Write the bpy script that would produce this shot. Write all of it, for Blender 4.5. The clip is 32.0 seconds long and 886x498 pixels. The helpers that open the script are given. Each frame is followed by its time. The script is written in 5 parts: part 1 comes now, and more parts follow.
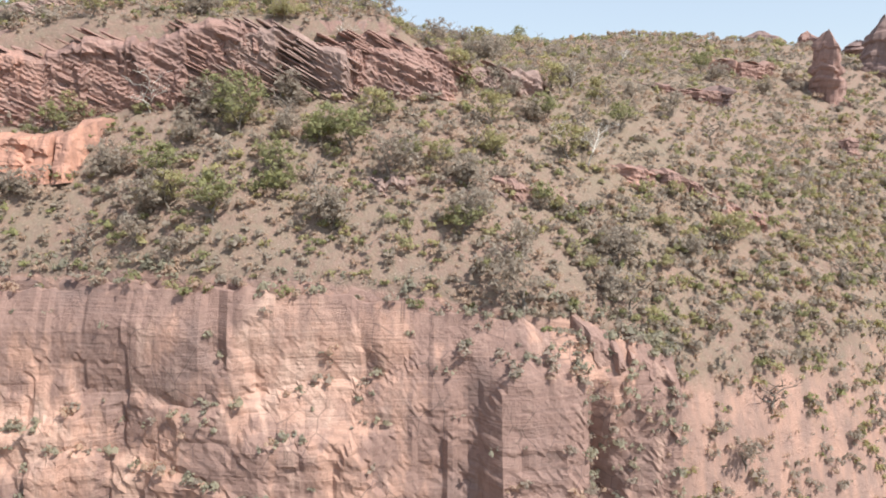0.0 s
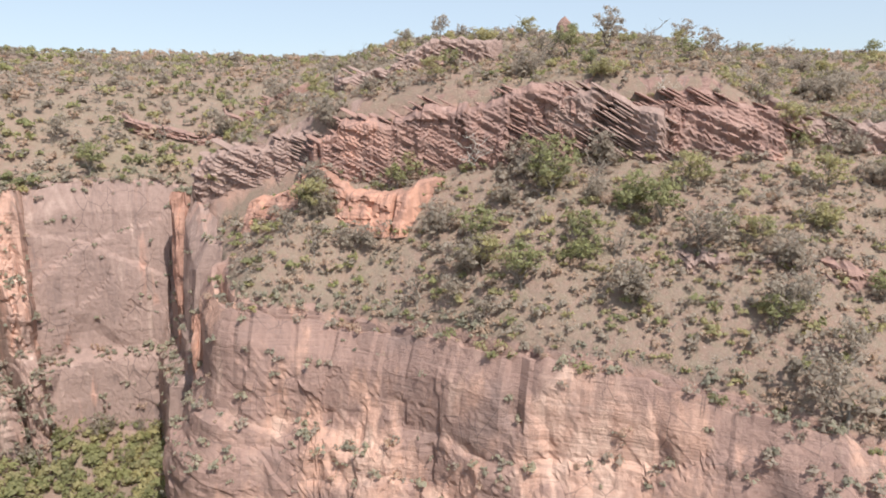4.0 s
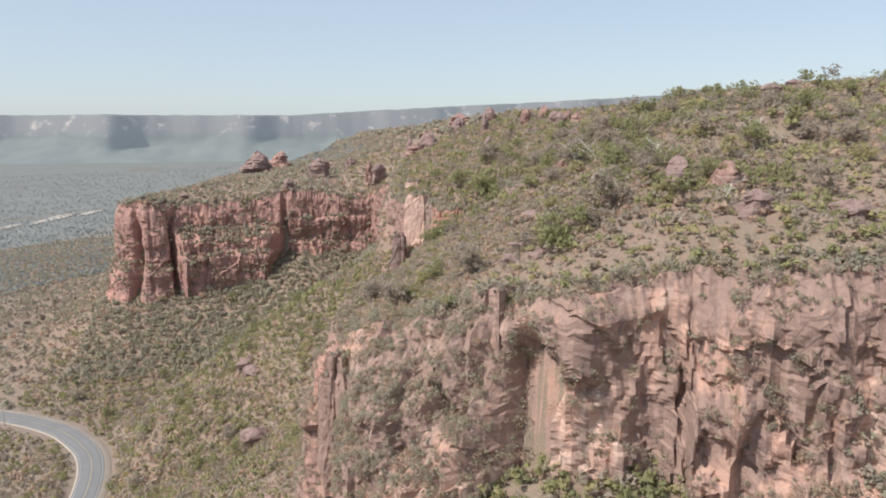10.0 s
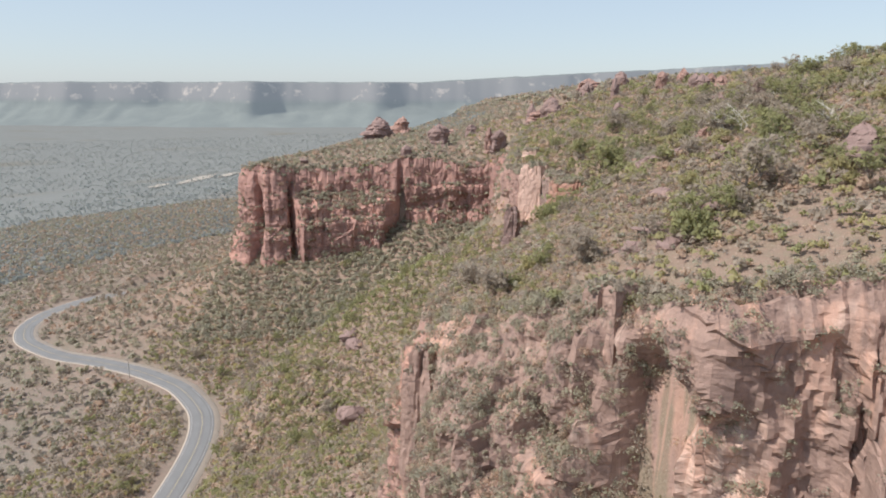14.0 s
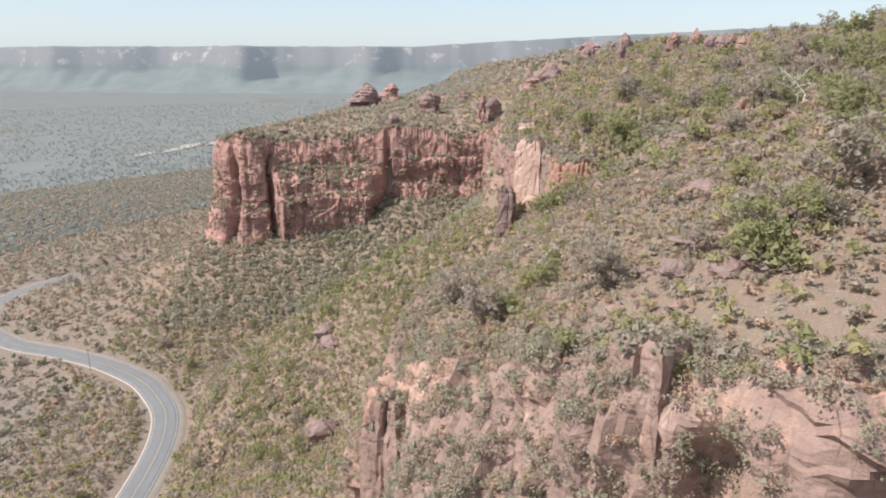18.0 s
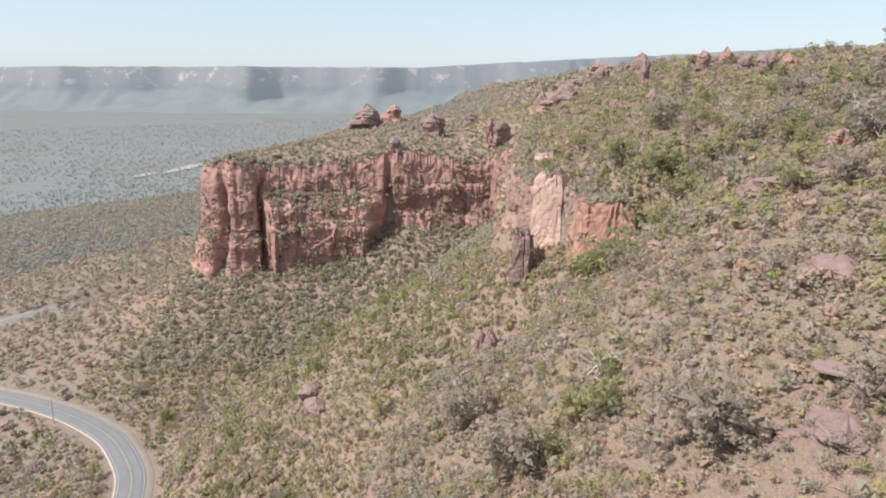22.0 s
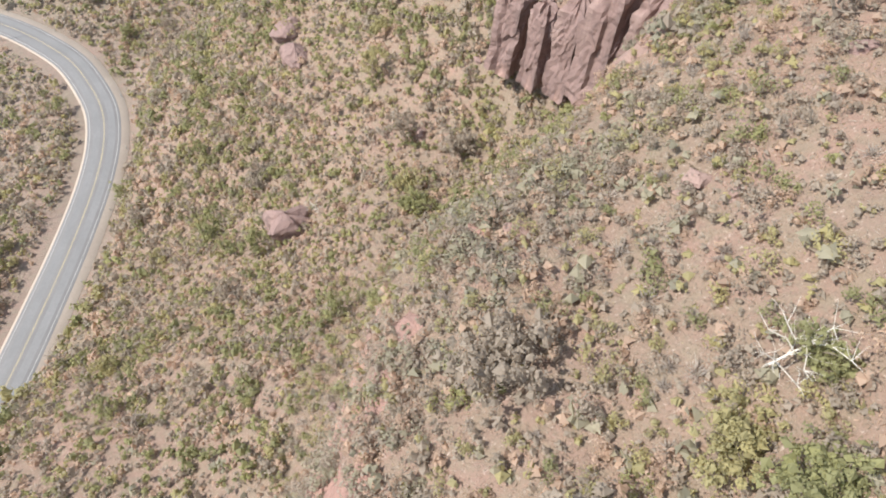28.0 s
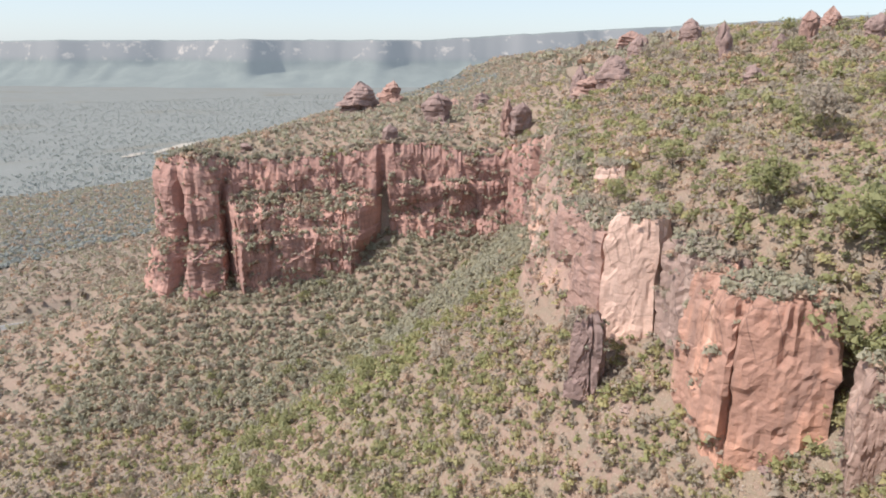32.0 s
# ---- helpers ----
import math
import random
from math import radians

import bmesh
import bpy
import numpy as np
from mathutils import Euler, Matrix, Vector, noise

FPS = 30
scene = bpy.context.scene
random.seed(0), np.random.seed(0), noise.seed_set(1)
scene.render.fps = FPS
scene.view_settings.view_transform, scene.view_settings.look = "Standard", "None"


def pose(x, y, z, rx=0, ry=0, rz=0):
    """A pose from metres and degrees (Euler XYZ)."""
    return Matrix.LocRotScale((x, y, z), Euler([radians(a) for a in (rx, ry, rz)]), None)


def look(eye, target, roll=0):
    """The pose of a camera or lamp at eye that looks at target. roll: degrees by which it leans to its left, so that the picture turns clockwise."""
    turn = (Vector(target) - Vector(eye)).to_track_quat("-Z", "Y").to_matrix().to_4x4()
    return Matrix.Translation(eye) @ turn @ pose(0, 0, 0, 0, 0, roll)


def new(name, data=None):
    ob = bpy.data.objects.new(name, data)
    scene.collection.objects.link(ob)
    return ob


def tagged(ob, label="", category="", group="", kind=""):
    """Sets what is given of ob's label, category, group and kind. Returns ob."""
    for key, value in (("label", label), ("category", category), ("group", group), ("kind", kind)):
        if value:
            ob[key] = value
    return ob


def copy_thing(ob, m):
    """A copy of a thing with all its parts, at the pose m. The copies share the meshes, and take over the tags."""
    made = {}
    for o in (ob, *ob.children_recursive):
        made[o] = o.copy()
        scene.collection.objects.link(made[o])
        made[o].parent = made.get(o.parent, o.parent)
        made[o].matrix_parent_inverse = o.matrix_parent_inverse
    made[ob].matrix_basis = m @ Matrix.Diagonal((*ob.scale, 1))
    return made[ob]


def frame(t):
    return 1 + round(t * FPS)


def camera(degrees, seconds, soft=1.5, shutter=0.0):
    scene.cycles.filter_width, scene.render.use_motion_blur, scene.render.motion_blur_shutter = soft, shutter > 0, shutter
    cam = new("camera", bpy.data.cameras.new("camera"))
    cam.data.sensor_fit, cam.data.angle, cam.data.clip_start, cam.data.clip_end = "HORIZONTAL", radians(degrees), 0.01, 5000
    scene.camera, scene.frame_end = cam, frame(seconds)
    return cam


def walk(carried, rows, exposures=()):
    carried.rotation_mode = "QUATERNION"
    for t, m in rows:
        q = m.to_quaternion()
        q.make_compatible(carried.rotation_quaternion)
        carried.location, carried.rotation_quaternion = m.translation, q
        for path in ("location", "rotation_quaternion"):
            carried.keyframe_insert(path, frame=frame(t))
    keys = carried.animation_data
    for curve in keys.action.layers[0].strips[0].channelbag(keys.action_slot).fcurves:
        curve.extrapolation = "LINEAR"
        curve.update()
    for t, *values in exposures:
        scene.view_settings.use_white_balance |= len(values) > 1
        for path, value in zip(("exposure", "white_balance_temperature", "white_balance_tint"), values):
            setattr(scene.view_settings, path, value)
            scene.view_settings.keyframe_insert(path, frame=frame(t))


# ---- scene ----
cam = camera(65.0, 32.0, soft=1.85)
# seconds, x, y, z, heading to the left of +y, pitch, roll
PATH = [
    (0.0, 0.01, -0.22, 120.00, -125.23, -10.03, 0.22),
    (0.5, -0.01, -0.23, 120.91, -125.20, -10.04, 0.16),
    (1.0, -0.03, -0.20, 121.81, -125.19, -10.07, 0.13),
    (1.5, -0.06, -0.25, 122.70, -125.17, -10.03, 0.12),
    (2.0, -0.06, -0.21, 123.59, -125.16, -10.04, 0.09),
    (2.5, 0.14, 0.05, 124.50, -123.14, -10.03, 0.07),
    (4.5, 0.19, 0.20, 129.91, -89.68, -10.81, 0.11),
    (5.0, 0.38, 0.15, 129.86, -78.37, -10.43, 0.10),
    (5.5, 0.12, 0.12, 129.95, -67.18, -10.26, 0.02),
    (6.0, -0.08, 0.09, 130.04, -55.95, -10.18, -0.10),
    (6.5, 0.08, 0.07, 130.12, -45.08, -10.14, -0.20),
    (7.0, -0.32, -0.04, 130.34, -34.65, -10.18, -0.09),
    (7.5, -0.16, 0.01, 130.38, -27.66, -10.25, -0.02),
    (8.0, 0.14, 0.33, 130.43, -23.36, -10.18, -0.04),
    (8.5, 0.69, 0.77, 130.51, -19.08, -10.14, -0.18),
    (9.0, 1.33, 1.48, 130.44, -15.89, -10.06, -0.16),
    (9.5, 1.91, 2.55, 130.21, -12.87, -10.00, -0.10),
    (10.0, 2.56, 3.76, 129.98, -9.82, -9.95, -0.11),
    (10.5, 3.21, 5.13, 129.80, -6.75, -9.92, -0.11),
    (11.0, 3.83, 6.80, 129.60, -3.69, -9.91, -0.12),
    (11.5, 4.47, 8.57, 129.40, -0.88, -9.90, -0.19),
    (12.0, 5.05, 10.44, 129.26, 0.89, -9.88, -0.15),
    (12.5, 5.55, 12.35, 129.14, 0.79, -9.89, -0.11),
    (13.0, 6.01, 14.22, 129.03, 0.71, -9.89, -0.04),
    (13.5, 6.43, 16.10, 128.95, 0.58, -10.02, 0.04),
    (14.0, 6.87, 18.11, 128.91, 0.47, -12.53, 0.14),
    (14.5, 7.32, 20.59, 128.86, 0.41, -15.09, 0.11),
    (16.5, 8.29, 32.10, 128.65, 0.21, -15.26, 0.03),
    (17.0, 8.53, 34.93, 128.59, 0.18, -15.25, 0.06),
    (17.5, 8.76, 37.73, 128.58, 0.13, -15.25, 0.09),
    (18.0, 8.96, 40.55, 128.57, 0.08, -15.26, 0.09),
    (18.5, 9.06, 43.40, 128.56, 0.04, -15.26, 0.15),
    (19.0, 9.08, 46.31, 128.52, -0.00, -15.25, 0.17),
    (19.5, 9.06, 49.27, 128.47, -0.02, -14.77, 0.20),
    (20.0, 9.05, 52.28, 128.43, -0.02, -13.65, 0.20),
    (20.5, 9.02, 55.31, 128.44, -0.04, -13.65, 0.22),
    (21.0, 8.99, 58.32, 128.45, -0.08, -13.65, 0.22),
    (21.5, 8.94, 61.25, 128.40, -0.08, -13.64, 0.29),
    (22.0, 8.87, 64.28, 128.36, 0.44, -13.64, 0.26),
    (22.5, 8.79, 67.32, 128.31, 1.13, -13.64, 0.25),
    (23.0, 8.66, 70.15, 128.26, 1.08, -14.26, 0.28),
    (23.5, 8.50, 72.82, 128.32, 1.09, -20.17, 0.31),
    (24.0, 8.35, 75.48, 128.46, 1.07, -26.83, 0.29),
    (24.5, 8.29, 78.26, 128.54, 1.19, -33.42, -0.01),
    (25.0, 8.29, 80.93, 128.56, 1.32, -39.37, -0.23),
    (25.5, 8.24, 83.68, 128.61, 1.41, -45.57, -0.39),
    (27.5, 7.98, 94.62, 128.46, 1.10, -53.40, -0.04),
    (28.0, 7.97, 97.33, 128.51, 1.10, -49.10, -0.03),
    (28.5, 7.97, 100.04, 128.54, 1.10, -44.16, -0.10),
    (29.0, 8.09, 102.76, 128.47, 1.16, -39.26, -0.16),
    (29.5, 8.18, 105.61, 128.36, 1.16, -34.41, -0.06),
    (30.0, 8.19, 108.47, 128.27, 1.10, -29.52, 0.11),
    (30.5, 8.14, 111.33, 128.21, 1.05, -24.68, 0.19),
    (31.0, 8.09, 114.17, 128.28, 1.00, -19.89, 0.19),
    (31.5, 8.01, 116.90, 128.38, 0.94, -15.69, 0.16),
    (32.0, 7.94, 119.63, 128.53, 0.87, -15.75, 0.05),
]
# the clip's camera opens up a little as it turns to the plain
EXPOSURES = [(t, stops, 6420, 10) for t, stops in ((0.0, 0.3), (3.0, 0.28), (5.0, 0.14), (7.0, 0.1), (9.0, 0.06), (13.0, 0.02), (16.5, 0.22), (23.3, 0.28), (24.0, 0.44), (25.0, 0.44), (28.0, 0.46), (30.0, 0.5), (31.0, 0.5), (32.0, 0.32))]
walk(cam, [(t, pose(x, y, z, 90 + pitch, 0, yaw) @ pose(0, 0, 0, 0, 0, roll)) for t, x, y, z, yaw, pitch, roll in PATH], EXPOSURES)

# ---- light ----
SUN_FROM = Vector((-0.80, -0.32, 1.05)).normalized()
world = bpy.data.worlds.new("sky")
scene.world = world
world.use_nodes = True
sky = world.node_tree.nodes.new("ShaderNodeTexSky")
sky.sky_type, sky.sun_disc = "NISHITA", False
sky.sun_elevation = math.asin(SUN_FROM.z)
sky.sun_rotation = math.atan2(SUN_FROM.x, SUN_FROM.y) % (2 * math.pi)
sky.air_density, sky.dust_density, sky.ozone_density, sky.altitude = 1.0, 1.0, 2.0, 400
haze = world.node_tree.nodes.new("ShaderNodeMix")  # dry-season haze that pales the sky
haze.data_type = "RGBA"
haze.inputs[0].default_value = 0.62
haze.inputs[7].default_value = (4.05, 4.55, 5.1, 1)
world.node_tree.links.new(sky.outputs[0], haze.inputs[6])
world.node_tree.links.new(haze.outputs[2], world.node_tree.nodes["Background"].inputs[0])
world.node_tree.nodes["Background"].inputs[1].default_value = 0.145
sun = new("sun", bpy.data.lights.new("sun", "SUN"))
sun.data.energy, sun.data.angle, sun.data.color = 4.6, radians(0.5), (1.0, 0.95, 0.88)
sun.matrix_world = look(SUN_FROM * 500, (0, 0, 0))


# ---- materials ----
class Nodes:
    """A short way to write a procedural material."""

    def __init__(self, name, rough=0.9, spec=0.2):
        self.material = bpy.data.materials.new(name)
        self.material.use_nodes = True
        self.tree = self.material.node_tree
        self.shader = self.tree.nodes["Principled BSDF"]
        self.shader.inputs["Roughness"].default_value = rough
        self.shader.inputs["Specular IOR Level"].default_value = spec
        self.place = self.add("ShaderNodeTexCoord").outputs["Object"]

    def add(self, kind, **values):
        node = self.tree.nodes.new(kind)
        for key, value in values.items():
            node.inputs[key.replace("_", " ")].default_value = value
        return node

    def link(self, a, b):
        self.tree.links.new(a, b)

    def noise(self, size, detail=4, stretch=(1, 1, 1), rough=0.55, shift=0.0, warp=None):
        """Noise with bumps of size metres; stretch makes them longer along an axis."""
        mapping = self.add("ShaderNodeMapping")
        mapping.inputs["Scale"].default_value = [1 / (size * s) for s in stretch]
        mapping.inputs["Location"].default_value = (shift, shift * 1.7, shift * 0.6)
        self.link(self.place, mapping.inputs[0])
        node = self.add("ShaderNodeTexNoise", Scale=1.0, Detail=detail, Roughness=rough)
        if warp:
            node.inputs["Distortion"].default_value = warp
        self.link(mapping.outputs[0], node.inputs["Vector"])
        return node.outputs[0]

    def cells(self, size, stretch=(1, 1, 1), feature="DISTANCE_TO_EDGE"):
        mapping = self.add("ShaderNodeMapping")
        mapping.inputs["Scale"].default_value = [1 / (size * s) for s in stretch]
        self.link(self.place, mapping.inputs[0])
        node = self.add("ShaderNodeTexVoronoi", Scale=1.0)
        node.feature = feature
        self.link(mapping.outputs[0], node.inputs["Vector"])
        return node.outputs[0]

    def ramp(self, value, low, high):
        node = self.add("ShaderNodeMapRange", From_Min=low, From_Max=high)
        node.clamp = True
        self.link(value, node.inputs["Value"])
        return node.outputs[0]

    def math(self, kind, a, b=None):
        node = self.add("ShaderNodeMath")
        node.operation = kind
        for k, v in enumerate((a, b)):
            if v is None:
                continue
            if isinstance(v, (int, float)):
                node.inputs[k].default_value = v
            else:
                self.link(v, node.inputs[k])
        return node.outputs[0]

    def mix(self, factor, a, b):
        node = self.add("ShaderNodeMix")
        node.data_type = "RGBA"
        for k, v in ((0, factor), (6, a), (7, b)):
            if isinstance(v, (int, float)):
                node.inputs[k].default_value = v
            elif isinstance(v, tuple):
                node.inputs[k].default_value = (*v, 1)
            else:
                self.link(v, node.inputs[k])
        return node.outputs[2]

    def bump(self, value, depth, below=None):
        node = self.add("ShaderNodeBump", Distance=depth, Strength=1.0)
        self.link(value, node.inputs["Height"])
        if below:
            self.link(below, node.inputs["Normal"])
        return node.outputs[0]

    def done(self, colour, normal=None):
        if isinstance(colour, tuple):
            self.shader.inputs["Base Color"].default_value = (*colour, 1)
        else:
            self.link(colour, self.shader.inputs["Base Color"])
        if normal:
            self.link(normal, self.shader.inputs["Normal"])
        return self.material


def sandstone(name, worn, fresh, pale, dark, share=0.5, beds=1.4, banding=0.2, scars=(), drip=1.0):
    """Bedded sandstone: weathered skin, fresh scars, pale streaks running down, dark varnish."""
    n = Nodes(name, 0.92, 0.15)
    patch = n.noise(16, 5, (1, 1, 1.5), 0.6)
    streak = n.noise(2.2, 4, (1, 1, 7 * drip), 0.6, 3.0)
    scar = n.ramp(n.math("ADD", n.math("MULTIPLY", patch, 0.75), n.math("MULTIPLY", streak, 0.35)), 0.62 - 0.12 * share, 0.68 - 0.12 * share)
    grain = n.noise(0.7, 6, (1, 1, 1), 0.7, 8.0)
    colour = n.mix(n.ramp(grain, 0.3, 0.75), worn, tuple(c * 0.74 for c in worn))
    colour = n.mix(n.math("MULTIPLY", scar, 0.85), colour, fresh)
    # places where slabs have lately fallen away: x, y, z, reach
    for x, y, z, reach in scars:
        gap = n.add("ShaderNodeVectorMath")
        gap.operation = "DISTANCE"
        n.link(n.place, gap.inputs[0])
        gap.inputs[1].default_value = (x, y, z)
        ragged = n.math("ADD", gap.outputs["Value"], n.math("MULTIPLY", n.math("SUBTRACT", n.noise(5, 4, (1, 1, 1), 0.6, x), 0.5), reach * 1.3))
        broken = n.ramp(ragged, reach, reach * 0.75)
        colour = n.mix(n.math("MULTIPLY", broken, 0.8), colour, n.mix(n.ramp(streak, 0.4, 0.62), fresh, pale))
    run = n.ramp(n.noise(1.3, 4, (1, 1, 14 * drip), 0.6, 5.0), 0.52, 0.72)
    colour = n.mix(n.math("MULTIPLY", run, n.math("MULTIPLY", n.ramp(n.noise(9, 3, (1, 1, 2), 0.5, 9.0), 0.45, 0.62), 0.75)), colour, pale)
    stain = n.ramp(n.noise(3.2 / drip, 5, (1, 1, 4 * drip), 0.65, 14.0), 0.52, 0.66)
    colour = n.mix(n.math("MULTIPLY", stain, 0.58), colour, dark)
    lichen = n.ramp(n.noise(0.5, 6, (1, 1, 1.5), 0.8, 44.0), 0.55, 0.66)
    colour = n.mix(n.math("MULTIPLY", lichen, 0.22), colour, tuple(0.5 * (a + b) for a, b in zip(dark, worn)))
    bed = n.noise(beds, 5, (22, 22, 0.5), 0.65, 2.0)
    colour = n.mix(n.math("MULTIPLY", n.ramp(bed, 0.5, 0.38), banding), colour, dark)
    crack = n.ramp(n.cells(2.6, (1, 1, 1.6)), 0.03, 0.0)
    crack = n.math("MULTIPLY", crack, n.ramp(n.noise(7, 2, (1, 1, 1), 0.5, 20.0), 0.5, 0.6))
    colour = n.mix(n.math("MULTIPLY", crack, 0.6), colour, tuple(c * 0.5 for c in dark))
    normal = n.bump(bed, 0.6 * banding)
    normal = n.bump(grain, 0.22, normal)
    return n.done(colour, normal)


CLIFF_ROCK = sandstone("red_sandstone", (0.39, 0.265, 0.22), (0.60, 0.37, 0.285), (0.72, 0.54, 0.45), (0.21, 0.15, 0.135), 0.5, 1.4, 0.2, ((62, -36, 94, 11), (86, 68, 103, 9), (60, 66, 100, 8), (30, 73, 97, 6), (90, 8, 88, 8), (2, 104, 88, 3)))
WALL_ROCK = sandstone("laminated_red_sandstone", (0.385, 0.25, 0.208), (0.57, 0.35, 0.265), (0.64, 0.445, 0.355), (0.25, 0.18, 0.16), 0.5, 0.55, 0.24, ((65.5, -27.5, 96, 8), (90, 8, 88, 8), (80, -6, 88, 5), (74, -14, 84, 4)), 0.45)
GREY_ROCK = sandstone("weathered_sandstone", (0.40, 0.28, 0.24), (0.54, 0.32, 0.25), (0.58, 0.43, 0.36), (0.20, 0.145, 0.13), 0.05, 0.9, 0.12)
MESA_ROCK = sandstone("deep_red_sandstone", (0.43, 0.25, 0.212), (0.52, 0.295, 0.24), (0.57, 0.375, 0.31), (0.25, 0.165, 0.15), 0.3, 2.6, 0.4)
PALE_ROCK = sandstone("freshly_broken_sandstone", (0.66, 0.45, 0.37), (0.76, 0.51, 0.41), (0.82, 0.63, 0.54), (0.42, 0.29, 0.24), 0.9, 1.4, 0.1)
ORANGE_ROCK = sandstone("orange_sandstone", (0.46, 0.262, 0.20), (0.62, 0.335, 0.24), (0.70, 0.48, 0.38), (0.25, 0.165, 0.14), 0.75, 1.6, 0.15)
BROWN_ROCK = sandstone("red_brown_sandstone", (0.42, 0.262, 0.218), (0.54, 0.31, 0.24), (0.56, 0.40, 0.335), (0.23, 0.16, 0.145), 0.2, 0.9, 0.4)
DARK_ROCK = sandstone("dark_varnished_sandstone", (0.32, 0.222, 0.20), (0.42, 0.275, 0.23), (0.45, 0.335, 0.29), (0.19, 0.14, 0.13), 0.15)


def earth_material():
    n = Nodes("dry_earth_and_litter", 0.97, 0.1)
    broad = n.noise(28, 5, (1, 1, 1), 0.6)
    mid = n.noise(5, 6, (1, 1, 1), 0.65, 4.0)
    fine = n.noise(0.55, 6, (1, 1, 1), 0.75, 9.0)
    soil, litter, straw = (0.325, 0.21, 0.168), (0.29, 0.208, 0.165), (0.27, 0.21, 0.152)
    colour = n.mix(n.ramp(mid, 0.38, 0.62), soil, litter)
    colour = n.mix(n.math("MULTIPLY", n.ramp(broad, 0.44, 0.62), 0.8), colour, straw)
    colour = n.mix(n.math("MULTIPLY", n.ramp(n.noise(11, 5, (1, 1, 1), 0.65, 12.0), 0.52, 0.64), 0.4), colour, (0.41, 0.265, 0.21))
    colour = n.mix(n.math("MULTIPLY", n.ramp(n.noise(3.0, 5, (1, 1, 1), 0.6, 17.0), 0.55, 0.7), 0.7), colour, (0.37, 0.235, 0.185))
    colour = n.mix(n.math("MULTIPLY", n.ramp(fine, 0.35, 0.7), 0.45), colour, (0.23, 0.175, 0.14))
    herb = n.ramp(n.noise(1.1, 6, (1, 1, 1), 0.75, 23.0), 0.44, 0.60)
    colour = n.mix(n.math("MULTIPLY", herb, 0.55), colour, (0.26, 0.222, 0.16))
    twig = n.ramp(n.noise(0.16, 5, (1, 1, 1), 0.8, 27.0, 1.5), 0.52, 0.60)
    colour = n.mix(n.math("MULTIPLY", twig, 0.55), colour, (0.20, 0.165, 0.13))
    fleck = n.ramp(n.noise(0.2, 4, (1, 1, 1), 0.7, 31.0), 0.60, 0.66)
    colour = n.mix(n.math("MULTIPLY", fleck, 0.5), colour, (0.62, 0.52, 0.45))
    # steep ground is bare rock
    geo = n.add("ShaderNodeNewGeometry")
    split = n.add("ShaderNodeSeparateXYZ")
    n.link(geo.outputs["Normal"], split.inputs[0])
    bare = n.ramp(n.math("ADD", split.outputs[2], n.math("MULTIPLY", n.math("SUBTRACT", mid, 0.5), 0.3)), 0.42, 0.32)
    rock = n.mix(n.ramp(n.noise(2.0, 5, (1, 1, 4), 0.6, 40.0), 0.4, 0.62), (0.36, 0.245, 0.205), (0.50, 0.315, 0.245))
    colour = n.mix(bare, colour, rock)
    # woods of the wide plain, with haze put into their colour as bluish grey
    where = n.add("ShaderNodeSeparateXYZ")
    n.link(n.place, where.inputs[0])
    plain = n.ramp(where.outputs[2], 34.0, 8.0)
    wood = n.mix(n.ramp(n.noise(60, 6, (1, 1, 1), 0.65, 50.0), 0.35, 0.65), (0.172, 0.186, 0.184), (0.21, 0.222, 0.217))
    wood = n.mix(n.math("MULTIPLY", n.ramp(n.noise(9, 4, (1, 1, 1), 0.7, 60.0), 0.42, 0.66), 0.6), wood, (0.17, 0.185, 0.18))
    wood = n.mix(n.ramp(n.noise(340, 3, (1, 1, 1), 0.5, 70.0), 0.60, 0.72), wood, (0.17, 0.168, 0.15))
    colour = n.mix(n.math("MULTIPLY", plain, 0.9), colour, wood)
    normal = n.bump(mid, 0.6)
    normal = n.bump(fine, 0.18, normal)
    return n.done(colour, normal)


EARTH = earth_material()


def leaf_material(name, one, two, three):
    """Leaves whose colour differs from bush to bush and from leaf to leaf."""
    n = Nodes(name, 0.7, 0.25)
    tint = n.add("ShaderNodeAttribute")
    tint.attribute_name = "tint"
    colour = n.mix(n.ramp(tint.outputs["Fac"], 0.0, 0.5), one, two)
    colour = n.mix(n.ramp(tint.outputs["Fac"], 0.5, 1.0), colour, three)
    island = n.add("ShaderNodeNewGeometry").outputs["Random Per Island"]
    colour = n.mix(n.math("MULTIPLY", island, 0.3), colour, tuple(c * 0.62 for c in one))
    n.shader.inputs["Subsurface Weight"].default_value = 0.0
    # thin leaves let some light through
    thin = n.add("ShaderNodeBsdfTranslucent")
    n.link(colour, thin.inputs["Color"])
    blend = n.add("ShaderNodeMixShader", Fac=0.5)
    n.link(n.shader.outputs[0], blend.inputs[1])
    n.link(thin.outputs[0], blend.inputs[2])
    n.link(blend.outputs[0], n.tree.nodes["Material Output"].inputs["Surface"])
    return n.done(colour)


LEAF_GREEN = leaf_material("green_leaves", (0.31, 0.305, 0.162), (0.358, 0.352, 0.179), (0.422, 0.411, 0.193))
LEAF_YELLOW = leaf_material("yellow_green_leaves", (0.425, 0.385, 0.213), (0.473, 0.425, 0.226), (0.53, 0.468, 0.235))
LEAF_BROWN = leaf_material("dry_brown_leaves", (0.528, 0.389, 0.296), (0.594, 0.441, 0.338), (0.638, 0.473, 0.354))
LEAF_GREY = leaf_material("grey_green_leaves", (0.405, 0.343, 0.276), (0.452, 0.383, 0.312), (0.499, 0.423, 0.343))
# distant leaves: haze is mixed into the colour as a bluish grey
LEAF_FAR = leaf_material("far_haze_tinted_leaves", (0.335, 0.358, 0.349), (0.358, 0.377, 0.358), (0.381, 0.395, 0.367))
